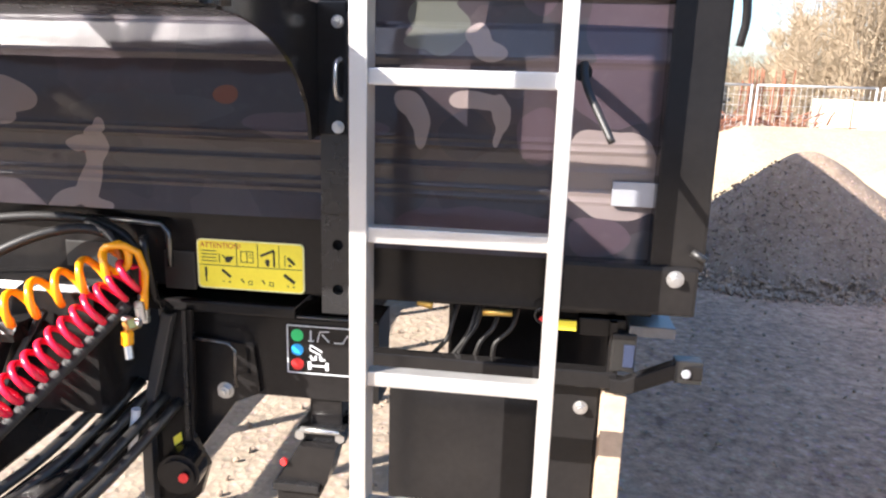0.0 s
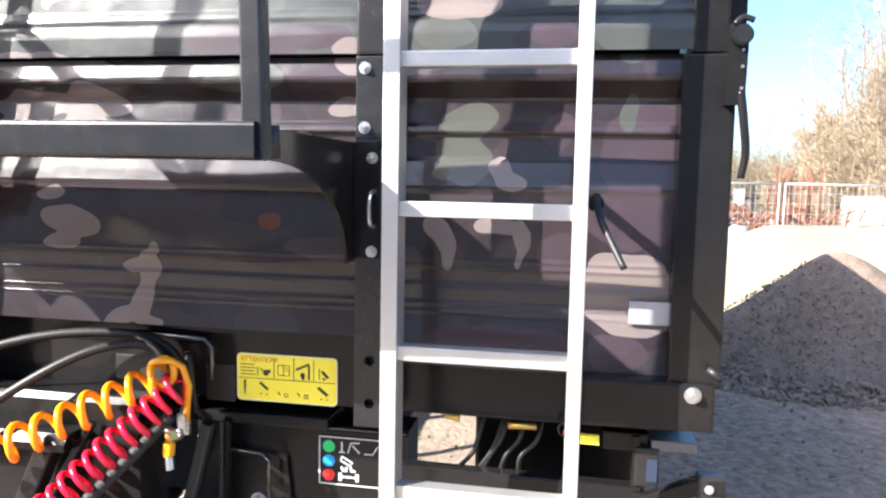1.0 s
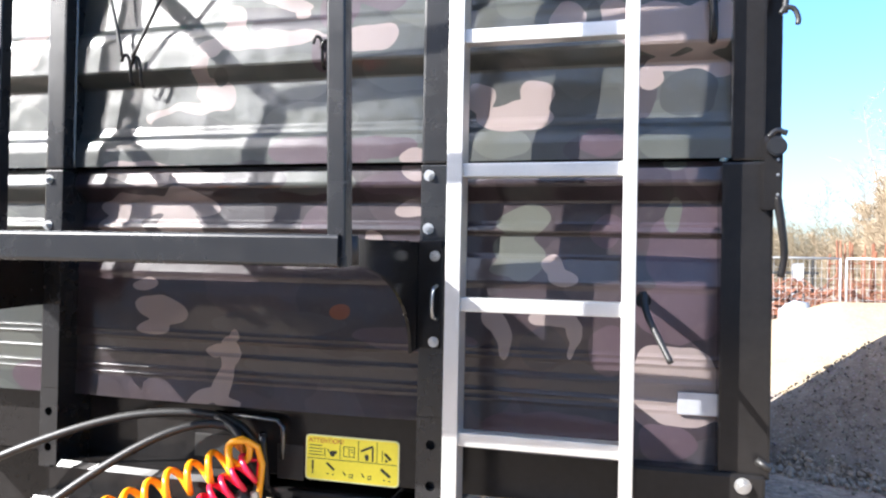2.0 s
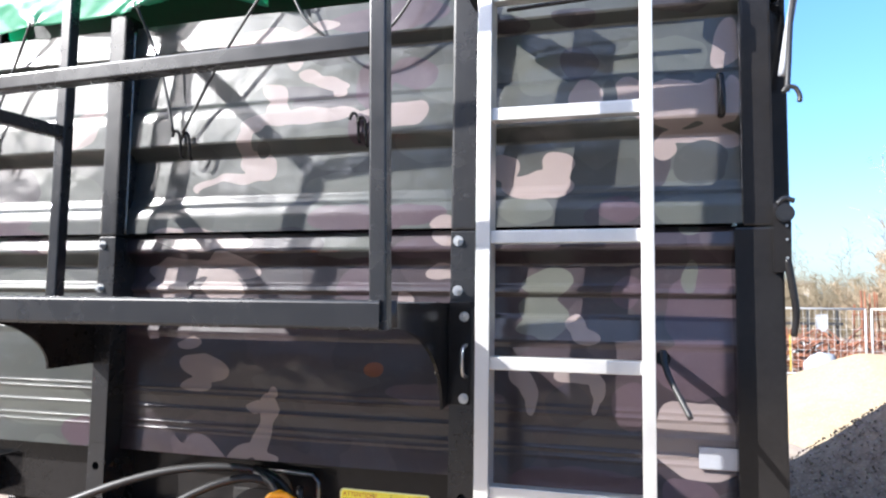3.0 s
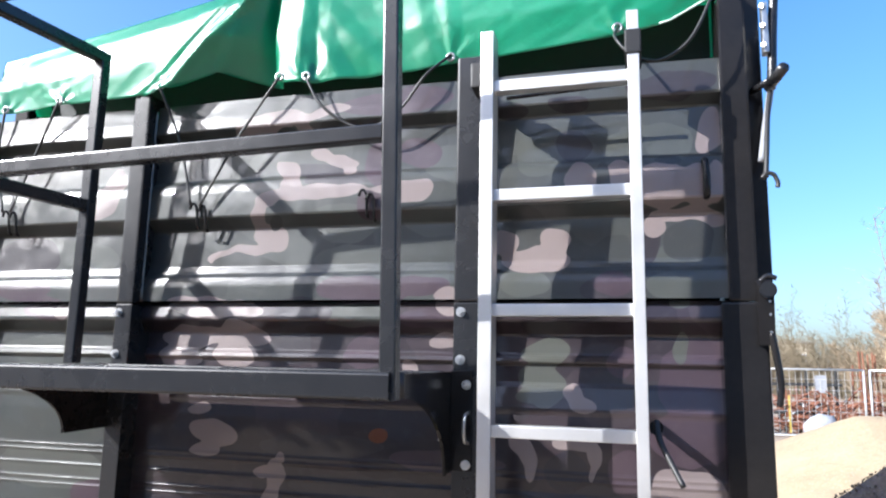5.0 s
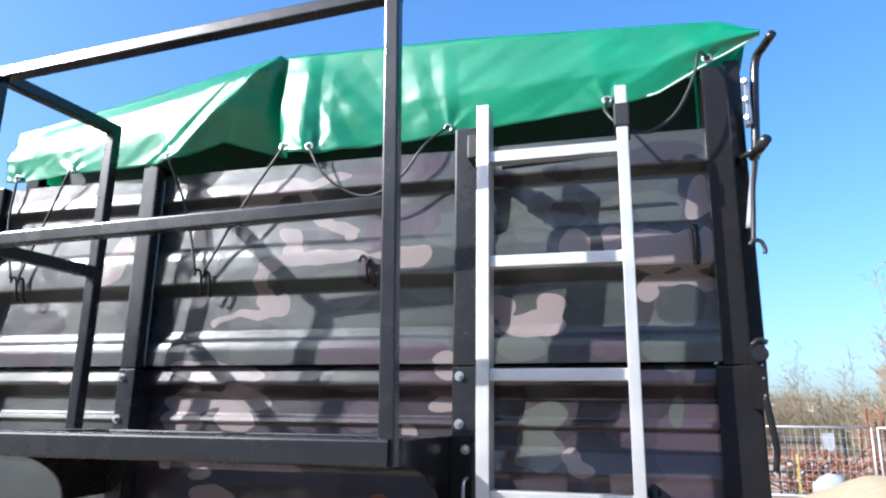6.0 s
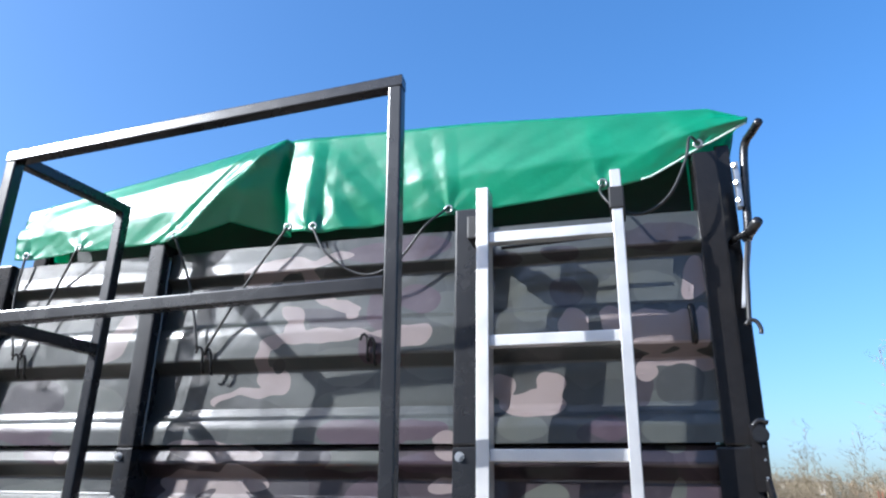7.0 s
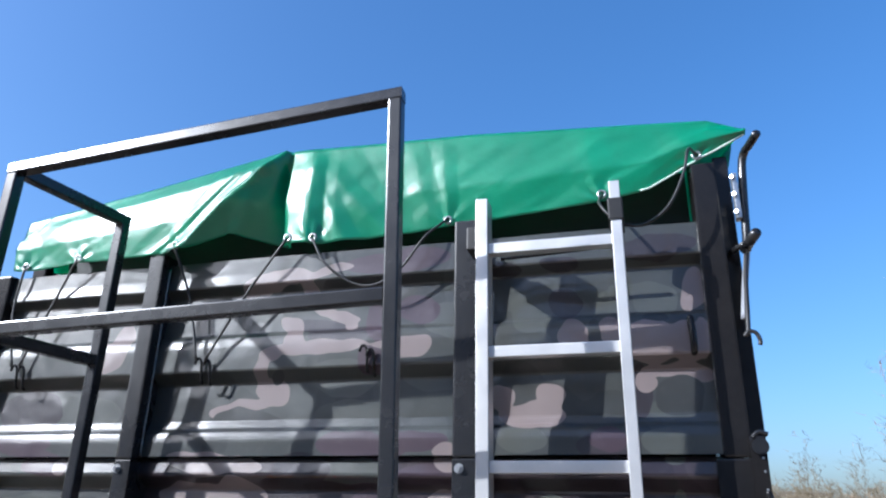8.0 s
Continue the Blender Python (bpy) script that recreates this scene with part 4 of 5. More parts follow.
for z, m in ((1.140, GREEN_DOT), (1.103, BLUE_DOT), (1.066, RED_DOT)):
    part("dot", disc((-0.562, yp, z), (0, -1, 0), 0.0155, 0.0012, 24), m, panel)
    part("pictogram", label_mark(z), WHITEPRINT, panel)

# data plate, lever, hooks and shackle on the wall
part("data_plate", box(0.140, 0.236, 1.1500, 1.1565, 1.518, 1.566, 0.001), SILVER, trailer, "blank silver data plate")
lever = part("lever", sweep([(0.058, 1.20, 1.772), (0.060, 1.06, 1.772)], 0.011, 14), BLACK, trailer, "black locking lever")
part("lever_boss", disc((0.061, 1.055, 1.770), (0, -1, 0), 0.016, 0.03, 16, bevel=0.003), BLACK, lever)
part("lever_arm", sweep(smooth_line([(0.062, 1.030, 1.785), (0.064, 1.015, 1.762), (0.072, 0.995, 1.735), (0.092, 0.97, 1.695), (0.112, 0.948, 1.656)], 6), 0.0075, 10, taper=0.85), RUBBER, lever, smooth=True)
for x, z in ((0.198, 2.372),):
    hook = part("tie_hook", sweep(smooth_line([(x, 1.135, z - 0.045), (x, 1.115, z - 0.040), (x, 1.110, z), (x - 0.002, 1.117, z + 0.04), (x - 0.002, 1.135, z + 0.045)], 5), 0.009, 10), BLACK, trailer, smooth=True)
for x, z in ((-0.700, 2.362), (-0.678, 2.350), (-1.246, 2.345), (-1.215, 2.338), (-1.955, 2.35), (-1.925, 2.345)):
    pts = smooth_line([(x, 1.134, z - 0.055), (x, 1.122, z - 0.045), (x, 1.116, z), (x - 0.006, 1.114, z + 0.018), (x - 0.016, 1.112, z + 0.018), (x - 0.022, 1.112, z + 0.002)], 5)
    part("tie_hook", sweep(pts, 0.0042, 8), BLACK, trailer, smooth=True)
ring = part("shackle", sweep(smooth_line([(-0.392, 1.10, 1.785), (-0.396, 1.072, 1.775), (-0.397, 1.066, 1.745), (-0.396, 1.072, 1.715), (-0.392, 1.10, 1.706)], 6), 0.0045, 8), ZINC, trailer, "small bright steel shackle", smooth=True)

# dropside latch at the corner
latch = part("side_latch", plate([(1.075, 2.085), (1.085, 2.110), (1.12, 2.112), (1.14, 2.08), (1.14, 1.965), (1.085, 1.960)], "x", 0.296, 0.330), BLACK, trailer, "black over-centre side latch")
part("latch_roller", disc((0.315, 1.074, 2.085), (0, -1, 0), 0.019, 0.02, 18, bevel=0.003), FRAME, latch)
part("latch_hook", sweep(smooth_line([(0.300, 1.066, 2.105), (0.315, 1.066, 2.118), (0.335, 1.066, 2.112)], 5), 0.006, 8), FRAME, latch, smooth=True)
part("latch_handle", sweep(smooth_line([(0.322, 1.09, 1.99), (0.330, 1.085, 1.93), (0.336, 1.083, 1.87), (0.330, 1.083, 1.822)], 6), 0.009, 10, taper=0.8), BLACK, latch, smooth=True)
for z in (2.06, 2.03, 1.99):
    part("rivet", disc((0.320, 1.075, z), (0, -1, 0), 0.0028, 0.003, 10), ZINC, latch)
part("drain_stub", sweep([(0.292, 1.10, 1.445), (0.318, 1.09, 1.430)], 0.008, 10), RUBBER, trailer, smooth=True)

# ---- access platform ----
PX0, PX1, PYF, PYB = -1.517, -0.449, 0.630, 0.978
PXF, PYL = -1.563, 0.600           # the front left corner
Z_DECK = 1.858
LEAN = {"foot": -0.439, 0: -0.451, 1: -0.462}     # the post leans a little: its foot, middle and top
Z_LEFT, Z_RIGHT = (2.338, 2.799), (2.372, 2.884)   # middle and top rails, sloped to one side to fit the camera's view
deck = part("access_platform", sweep([(PXF - 0.02, PYL, Z_DECK), (PX1 + 0.016, PYF, Z_DECK)], 0.0275, square=True), FRAME, trailer, "black square-tube access platform with guard rails")
for x, y, head, top in ((LEAN["foot"], PYF, LEAN[1], Z_RIGHT[1]), (PXF, PYL, PXF, Z_LEFT[1]), (PX0, PYB, PX0, Z_LEFT[1])):
    part("guard_post", sweep([(x, y, Z_DECK + (0.028 if y > 0.9 else -0.026)), (head, y, top - 0.017)], 0.0168, square=True, up=(1, 0, 0)), FRAME, deck)
for k, (zl, zr) in enumerate(zip(Z_LEFT, Z_RIGHT)):
    over = 0.017 if k else -0.018
    part("guard_rail", sweep([(PXF - over, PYL, zl), (LEAN[k] + over, PYF, zr)], 0.0168, square=True, up=(0, 0.075 * k, 1)), FRAME, deck)
    part("guard_rail", sweep([(PXF, PYL + 0.017, zl), (PX0, PYB + over, zl)], 0.0168, square=True), FRAME, deck)
part("deck_frame", sweep([(PXF, PYL + 0.028, Z_DECK), (PX0, PYB + 0.03, Z_DECK)], 0.0255, square=True), FRAME, deck)
part("deck_frame", sweep([(PX0, PYB + 0.056, Z_DECK + 0.012), (POST_R[0] - 0.01, PYB + 0.056, Z_DECK + 0.012)], 0.016, square=True), FRAME, deck)
part("deck_plate", box(PXF + 0.07, PX1 - 0.02, PYF + 0.020, PYB + 0.042, Z_DECK - 0.004, Z_DECK + 0.006), FRAME, deck)


def bracket(x0, x1, reach, low):
    """A bracket plate with a hollowed lower edge, from the wall post out to the deck."""
    arc = [(PYF + 0.05 + reach * math.sin(a), 1.832 - (1.832 - low) * (1 - math.cos(a))) for a in np.linspace(0, math.pi / 2, 14)]
    line = [(Y_POST + 0.02, 1.885), (PYF + 0.05, 1.880)] + arc + [(1.075, low + 0.004), (Y_POST + 0.02, low + 0.004)]
    return part("bracket_plate", plate(line, "x", x0, x1), BLACK, deck)


for post_x, flange_x, reach, low, heights in ((POST_R[0], POST_R[0] - 0.001, 0.37, 1.632, (1.852, 1.655)), (POST_L[0], POST_L[0] - 0.056, 0.265, 1.697, (1.777, 1.715))):
    bracket(post_x - 0.008, post_x - 0.001, reach, low)
    part("bracket_flange", box(flange_x, flange_x + 0.055, Y_POST - 0.008, Y_POST - 0.001, low + 0.008, 1.888, 0.002), BLACK, deck)
    for z in heights:
        bolt((flange_x + (0.040 if flange_x > -1 else 0.028), Y_POST - 0.008, z), size=0.009, parent=deck)
    for z in (1.80, 1.72):
        bolt((post_x - 0.008, 1.05, z), (-1, 0, 0), size=0.008, parent=deck)
part("rubber_stop", sweep([(PX1 + 0.012, PYF + 0.04, 1.885), (PX1 + 0.012, PYF + 0.045, 1.835)], 0.014, 12), RUBBER, deck, smooth=True)

# ---- ladder ----
ladder = thing("ladder", (-0.145, 0.985, 0.30), "bright aluminium ladder with square rungs hung on the trailer front", "ladder")
LX = ((-0.338, -0.306), (0.018, 0.045))
for (x0, x1), top in zip(LX, (2.735, 2.750)):
    part("side_rail", box(x0, x1, 0.950, 1.012, 0.645, top, 0.002), ALU, ladder)
for k in range(7):
    z = 2.607 - 0.28 * k
    part("rung", box(LX[0][1] - 0.001, LX[1][0] + 0.001, 0.962, 0.996, z - 0.029, z, 0.003), ALU, ladder)
part("top_clip", box(-0.370, -0.336, 0.975, 1.06, 2.600, 2.665, 0.004), RUBBER, ladder, "black plastic clip")
part("top_clip", box(0.012, 0.050, 0.945, 1.05, 2.640, 2.700, 0.004), RUBBER, ladder, "black plastic clip")
part("hanger_hook", box(-0.366, -0.342, 1.04, 1.105, 2.61, 2.655, 0.003), FRAME, ladder)
part("stay_bar", sweep([(-0.29, 1.05, 2.592), (0.015, 1.05, 2.606)], 0.005, 8), BLACK, ladder)


# ---- tarpaulin ----
def along(x, table):
    """Straight steps between (x, value) pairs, softened by a smooth ramp."""
    for (a, va), (b, vb) in zip(table, table[1:]):
        if x <= b:
            t = min(1.0, max(0.0, (x - a) / (b - a)))
            return va + (vb - va) * t
    return table[-1][1]


TARP_TOP = [(-2.20, 2.900), (-1.60, 2.984), (-1.02, 3.077), (-0.40, 3.058), (0.30, 3.009), (0.39, 2.970)]
TARP_HEM = [(-2.20, 2.735), (-2.05, 2.712), (-1.79, 2.722), (-1.40, 2.718), (-1.34, 2.724), (-1.215, 2.782), (-1.04, 2.750), (-0.98, 2.722),
            (-0.90, 2.713), (-0.47, 2.750), (0.0, 2.786), (0.128, 2.812), (0.26, 2.882), (0.40, 2.952)]


def tarp_fold(x, v):
    """How far the skirt bulges outward; v runs from 0 at the top to 1 at the hem."""
    b = 0.0
    for xt, xb, width, depth in ((-2.12, -2.06, 0.05, 0.016), (-2.00, -1.80, 0.08, 0.010), (-0.96, -0.80, 0.05, 0.011), (-0.95, -0.66, 0.06, 0.010), (-1.06, -1.20, 0.028, 0.010), (-0.60, -0.52, 0.05, 0.006), (-0.49, -0.47, 0.04, 0.006), (-0.05, -0.02, 0.06, 0.004), (0.20, 0.26, 0.06, 0.006)):
        c = xt + (xb - xt) * v
        b += depth * (0.35 + 0.65 * v) * max(0.0, 1.05 - math.hypot((x - c) / width, 0.12)) if abs(x - c) < 1.1 * width else 0.0
    # the great fold between two eyelets: a long rise to a ridge, a tucked facet, and a second lap
    ridge, crease, lap, end = -1.035 - 0.33 * v ** 1.3, -1.022, -0.935 + 0.01 * v, -0.78 + 0.20 * v
    line = ((ridge - 0.95, 0.010), (ridge - 0.15, 0.058), (ridge - 0.13, 0.065), (ridge - 0.10, 0.058), (ridge - 0.06, 0.068), (ridge - 0.045, 0.065), (ridge - 0.008, 0.086), (ridge + 0.006, 0.084),
            (0.5 * (ridge + crease), 0.026), (crease - 0.02, -0.060), (crease, -0.035), (crease + 0.008, 0.026), (lap - 0.010, 0.045), (lap + 0.008, 0.045), (lap + 0.05, 0.020), (lap + 0.09, 0.022), (end, 0.0))
    if line[0][0] < x < end:
        b += along(x, line) * (0.85 + 0.15 * v if x < ridge else min(1.0, 0.25 + 1.1 * v))
    b += 0.010 * max(0.0, 1 - abs(x - (-1.22 - 0.2 * v)) / 0.05) * v * (1 - v) * 4 * 0.6
    for ex, lean in ((-2.03, 0.5), (-1.79, 0.3), (-1.372, 0.4), (-0.898, -0.5), (-0.47, 0.0), (-0.008, 0.2), (0.262, -0.4)):
        far = math.hypot((x - ex) / 0.085, (1 - v) / 0.42)          # puckers that fan out from each eyelet
        if far < 1:
            turn = math.atan2((1 - v) * 0.28, x - ex + 1e-6) + lean
            b += 0.0042 * (1 - far) * min(1.0, far * 4) * math.sin(turn * 7 + ex * 20)
    b += 0.006 * noise.noise(Vector((x * 4 + v * 2, v * 2.0, 0.3))) + 0.0020 * noise.noise(Vector((x * 16 + v * 6, v * 4.0, 1.3)))
    return b


def hem_turn(x, v):
    """How much the lowest part turns inward: not along the ridge and the lap of the fold, which are shaped to show
    glare to the camera.
    """
    ridge = -1.03 - 0.33 * v
    glare_band = max(0.0, 1 - abs(x - ridge + 0.02) / 0.07, min(1.0, (x + 1.01) / 0.01, (-0.72 - x) / 0.14))
    return 0.045 * (1 - glare_band)


def tarpaulin():
    bm = bmesh.new()
    nx, nv, ny = 420, 30, 20
    xs = [-2.085 + 2.485 * i / nx for i in range(nx + 1)]
    rows = []
    for j in range(ny, 0, -1):                      # the roof, from the back to the front
        y = 1.19 + (Y_BACK + 0.05 - 1.19) * (j / ny) ** 1.6
        rows.append([(x - (max(0.0, x - 0.15) / 0.25 - max(0.0, -1.835 - x) / 0.25) * 0.06 * min(1.0, (y - 1.19) / 0.10), y, along(x, TARP_TOP) - (0.05 + 0.03 * noise.noise(Vector((x * 1.5, y * 1.2, 7)))) * min(1, (y - 1.19) * 1.5)) for x in xs])
    for j in range(nv + 1):                         # the front skirt
        v = j / nv
        line = []
        for x in xs:
            top, hem = along(x, TARP_TOP), along(x, TARP_HEM)
            y = (1.150 - 0.020 * v if v < 0.6 else 1.138 + hem_turn(x, v) * (v - 0.6)) - tarp_fold(x, v) * min(1.0, 0.28 + v * 3.2)
            line.append((x, min(y, 1.215), top + (hem - top) * v - 0.010 * (1 - v) * v))
        rows.append(line)
    grid = [[bm.verts.new(p) for p in r] for r in rows]
    for a, b in zip(grid, grid[1:]):
        for i in range(nx):
            bm.faces.new((a[i], a[i + 1], b[i + 1], b[i]))
    for edge, out in ((nx, 1), (0, -1)):            # the side skirts
        top = [g[edge] for g in grid[:ny]]
        last = top
        for k in range(1, 7):
            low = [bm.verts.new((v.co.x + out * (0.003 * math.sin(v.co.y * 2) - 0.007 * k), v.co.y, v.co.z - 0.028 * k)) for v in top]
            for i in range(len(top) - 1):
                bm.faces.new((last[i], last[i + 1], low[i + 1], low[i]))
            last = low
    bmesh.ops.solidify(bm, geom=bm.faces[:], thickness=0.0016)
    return solo("tarpaulin", bm, TARP, "green creased tarpaulin stretched over the trailer top", "tarpaulin", smooth=True)


tarp = tarpaulin()
EYES = [(-2.03, 2.728), (-1.79, 2.735), (-1.372, 2.732), (-0.988, 2.740), (-0.898, 2.732), (-0.470, 2.767), (-0.008, 2.805), (0.262, 2.898)]


def hem_y(x):
    return 1.136 + hem_turn(x, 0.95) * 0.35 - tarp_fold(x, 0.95)


for x, z in EYES:
    y = hem_y(x) - 0.003
    pts = [(x + 0.011 * math.cos(a), y, z + 0.011 * math.sin(a)) for a in np.linspace(0, math.tau, 17)]
    part("eyelet", sweep(pts, 0.0035, 8, up=(0, 1, 0)), ZINC, tarp, "bright metal eyelet", smooth=True)


def cord(points, label="thin black elastic cord between tarpaulin eyelet and hook"):
    pts = smooth_line(points, 10)
    ob = solo("elastic_cord", sweep(pts, 0.0042, 8), RUBBER, label, "cord", "tarpaulin cords", smooth=True)
    return ob


cord([(-2.03, hem_y(-2.03) - 0.006, 2.722), (-2.035, 1.12, 2.55), (-1.975, 1.108, 2.365)])
cord([(-1.79, hem_y(-1.79) - 0.006, 2.730), (-1.88, 1.12, 2.56), (-1.945, 1.108, 2.365)])
cord([(-1.372, hem_y(-1.372) - 0.006, 2.728), (-1.32, 1.11, 2.56), (-1.262, 1.106, 2.360)])
cord([(-0.988, hem_y(-0.988) - 0.006, 2.736), (-1.11, 1.10, 2.56), (-1.232, 1.106, 2.355)])
cord([(-0.898, hem_y(-0.898) - 0.006, 2.728), (-0.845, 1.09, 2.640), (-0.76, 1.10, 2.575), (-0.68, 1.10, 2.562), (-0.60, 1.10, 2.610), (-0.53, 1.10, 2.70), (-0.470, hem_y(-0.47) - 0.006, 2.770)],
     "thin black elastic cord hanging between two tarpaulin eyelets")
cord([(-0.008, hem_y(-0.008) - 0.006, 2.802), (-0.012, 1.06, 2.735), (0.03, 1.04, 2.675), (0.095, 1.04, 2.655), (0.165, 1.04, 2.70), (0.215, 1.05, 2.80), (0.235, 1.07, 2.88), (0.262, hem_y(0.262) - 0.006, 2.898)],
     "thin black elastic cord hanging between two tarpaulin eyelets")

# tarpaulin roller handle and strap at the corner
handle = solo("tarpaulin_crank", sweep(smooth_line([(0.398, 0.985, 2.860), (0.385, 1.04, 2.856), (0.376, 1.07, 2.852), (0.368, 1.082, 2.82), (0.360, 1.082, 2.72), (0.354, 1.082, 2.62), (0.350, 1.086, 2.575)], 8), 0.0110, 14), FRAME,
              "bent black steel tarpaulin crank tube", "crank", smooth=True)
part("crank_stub", sweep([(0.348, 1.100, 2.585), (0.364, 1.00, 2.592)], 0.0130, 14), FRAME, handle, smooth=True)
part("crank_mount", sweep([(0.318, 1.16, 2.60), (0.350, 1.09, 2.60)], 0.008, 10), FRAME, handle, smooth=True)
part("clamp", box(0.334, 0.348, 1.06, 1.09, 2.66, 2.79, 0.003), ZINC, handle, "bright steel clamp")
for z in (2.675, 2.725, 2.775):
    part("clamp_bolt", disc((0.338, 1.06, z), (-0.5, -1, 0), 0.0055, 0.012, 6), ZINC, handle)
part("corner_plate", box(0.306, 0.346, 1.175, 1.30, 2.10, 2.90, 0.004), BLACK, trailer)
# pale strip, its colour standing for light on the hem near the corner
part("hem_edge", sweep([(x, hem_y(x) - 0.002, along(x, TARP_HEM) + 0.001) for x in np.linspace(0.10, 0.395, 24)], 0.0028, 6), HEM, tarp, "pale strip coloured as the tarpaulin's lit edge", smooth=True)
solo("webbing_strap", sweep(smooth_line([(0.366, 1.13, 2.70), (0.357, 1.12, 2.60), (0.340, 1.12, 2.50), (0.326, 1.12, 2.405)], 6), 0.008, 6), BAG,
                "pale woven strap along the tarpaulin's side edge", "strap", smooth=True)
strap = solo("side_strap", sweep(smooth_line([(0.348, 1.09, 2.57), (0.335, 1.06, 2.50), (0.322, 1.02, 2.40), (0.314, 1.0, 2.335)], 6), 0.006, 8), RUBBER,
             "dark rubber strap with a hook at the trailer corner", "strap", smooth=True)
part("strap_hook", sweep(smooth_line([(0.306, 1.0, 2.332), (0.315, 1.0, 2.343), (0.330, 1.0, 2.340), (0.338, 1.0, 2.322), (0.337, 1.0, 2.310)], 6), 0.005, 8), RUBBER, strap, smooth=True)
part("tie_hook", sweep(smooth_line([(0.30, 1.35, 2.325), (0.330, 1.35, 2.330), (0.348, 1.35, 2.325), (0.354, 1.35, 2.300)], 6), 0.006, 8), BLACK, trailer, smooth=True)


# ---- coiled air hoses ----
def coil(start, end, sag, radius, turns, thick, lead, tail):
    """A helix round a sagging axis, with straight ends."""
    a, b = Vector(start), Vector(end)
    axis = (b - a).normalized()
    side = axis.cross(Vector((0, 0, 1))).normalized()
    top = side.cross(axis)
    pts = [Vector(p) for p in lead]
    steps = int(turns * 22)
    for i in range(steps + 1):
        t = i / steps
        c = a.lerp(b, t) - Vector((0, 0, sag * 4 * t * (1 - t)))
        ang = math.tau * turns * t
        pts.append(c + (side * math.cos(ang) + top * math.sin(ang)) * radius * (1 + 0.06 * math.sin(ang * 0.37)))
    pts += [Vector(p) for p in tail]
    return sweep(pts, thick, 10)


first_loop = [(-0.886 - 0.027 * math.sin(a), 1.075 + 0.004 * a, 1.362 + 0.030 * math.cos(a)) for a in np.linspace(0.0, math.tau * 1.05, 16)]
yellow = thing("yellow_coil_hose", (-0.885, 1.10, 1.24), "yellow coiled plastic air hose", "hose", "coiled air hoses")
part("coil", coil((-0.885, 1.10, 1.352), (-1.622, 0.746, 1.00), 0.0, 0.034, 17.0, 0.0082, [(-0.842, 1.11, 1.24), (-0.834, 1.11, 1.33), (-0.842, 1.10, 1.375), (-0.862, 1.085, 1.392)] + first_loop, [(-1.70, 0.69, 0.94)]), YELLOW, yellow, smooth=True)
part("end_fitting", disc((-0.842, 1.11, 1.245), (0, 0, -1), 0.011, 0.03, 6), ZINC, yellow, "zinc-plated end fitting")
red = thing("red_coil_hose", (-0.850, 1.12, 1.26), "red coiled plastic air hose", "hose", "coiled air hoses")
part("coil", coil((-0.850, 1.095, 1.335), (-1.43, 0.72, 0.69), 0.0, 0.032, 29.0, 0.0070, [(-0.850, 1.12, 1.27), (-0.840, 1.11, 1.34)], [(-1.50, 0.65, 0.62)]), RED, red, smooth=True)
part("end_fitting", disc((-0.850, 1.12, 1.275), (0, 0, -1), 0.010, 0.03, 6), ZINC, red, "zinc-plated end fitting")
guard = thing("wrapped_hose", (-0.90, 1.08, 1.20), "black hydraulic hose in a spiral plastic wrap", "hose")
wrapped = smooth_line([(-0.872, 1.10, 1.26), (-0.93, 1.06, 1.19), (-1.06, 0.97, 1.04), (-1.20, 0.87, 0.885), (-1.36, 0.76, 0.72), (-1.48, 0.68, 0.62)], 10)
part("hose_core", sweep(wrapped, 0.0142, 10), TYRE, guard, smooth=True)
turns = []
for k, (p, q) in enumerate(zip(wrapped, wrapped[1:])):
    p, q = Vector(p), Vector(q)
    way = (q - p).normalized()
    side = way.cross(Vector((0, 0, 1))).normalized()
    up = side.cross(way)
    for m in range(10):
        a = math.tau * (k * 10 + m) / 9.0
        turns.append(p.lerp(q, m / 10) + (side * math.cos(a) + up * math.sin(a)) * 0.0130)
part("spiral_wrap", sweep(turns, 0.0026, 5), TYRE, guard, smooth=True)
holder = part("hose_holder", sweep([(-0.85, 1.24, 1.19), (-0.846, 1.16, 1.26), (-0.840, 1.125, 1.36), (-0.838, 1.12, 1.405)], 0.010, 10), BLACK, trailer, smooth=True)
cup = part("hose_coupling", disc((-0.848, 1.10, 1.265), (0.1, 0, -1), 0.011, 0.045, 18, bevel=0.002), ZINC, holder, "zinc-plated hose coupling")
part("coupling_nut", disc((-0.862, 1.085, 1.225), (0.5, -0.3, -1), 0.018, 0.02, 8), BRASS, cup)
part("coupling_ring", sweep([(-0.890, 1.09, 1.232), (-0.835, 1.08, 1.222)], 0.008, 10), ZINC, cup)
part("coupling_cap", disc((-0.860, 1.07, 1.210), (0.05, -0.2, -1), 0.013, 0.036, 16, bevel=0.004), YELLOW, cup, "yellow coupling cap")
part("coupling_tip", disc((-0.856, 1.062, 1.176), (0.2, -0.2, -1), 0.009, 0.028, 12), ZINC, cup)
for pts in ([(-1.75, 0.95, 1.20), (-1.48, 1.02, 1.335), (-1.25, 1.10, 1.415), (-1.05, 1.16, 1.430), (-0.93, 1.19, 1.39), (-0.88, 1.21, 1.27)],
            [(-1.55, 0.80, 0.98), (-1.36, 0.95, 1.20), (-1.16, 1.06, 1.355), (-1.02, 1.13, 1.410), (-0.93, 1.17, 1.38), (-0.87, 1.20, 1.27)],
            [(-1.00, 1.17, 1.42), (-0.94, 1.15, 1.40), (-0.90, 1.14, 1.36), (-0.88, 1.19, 1.26)]):
    part("hydraulic_hose", sweep(smooth_line(pts, 8), 0.011, 10), RUBBER, trailer, smooth=True)
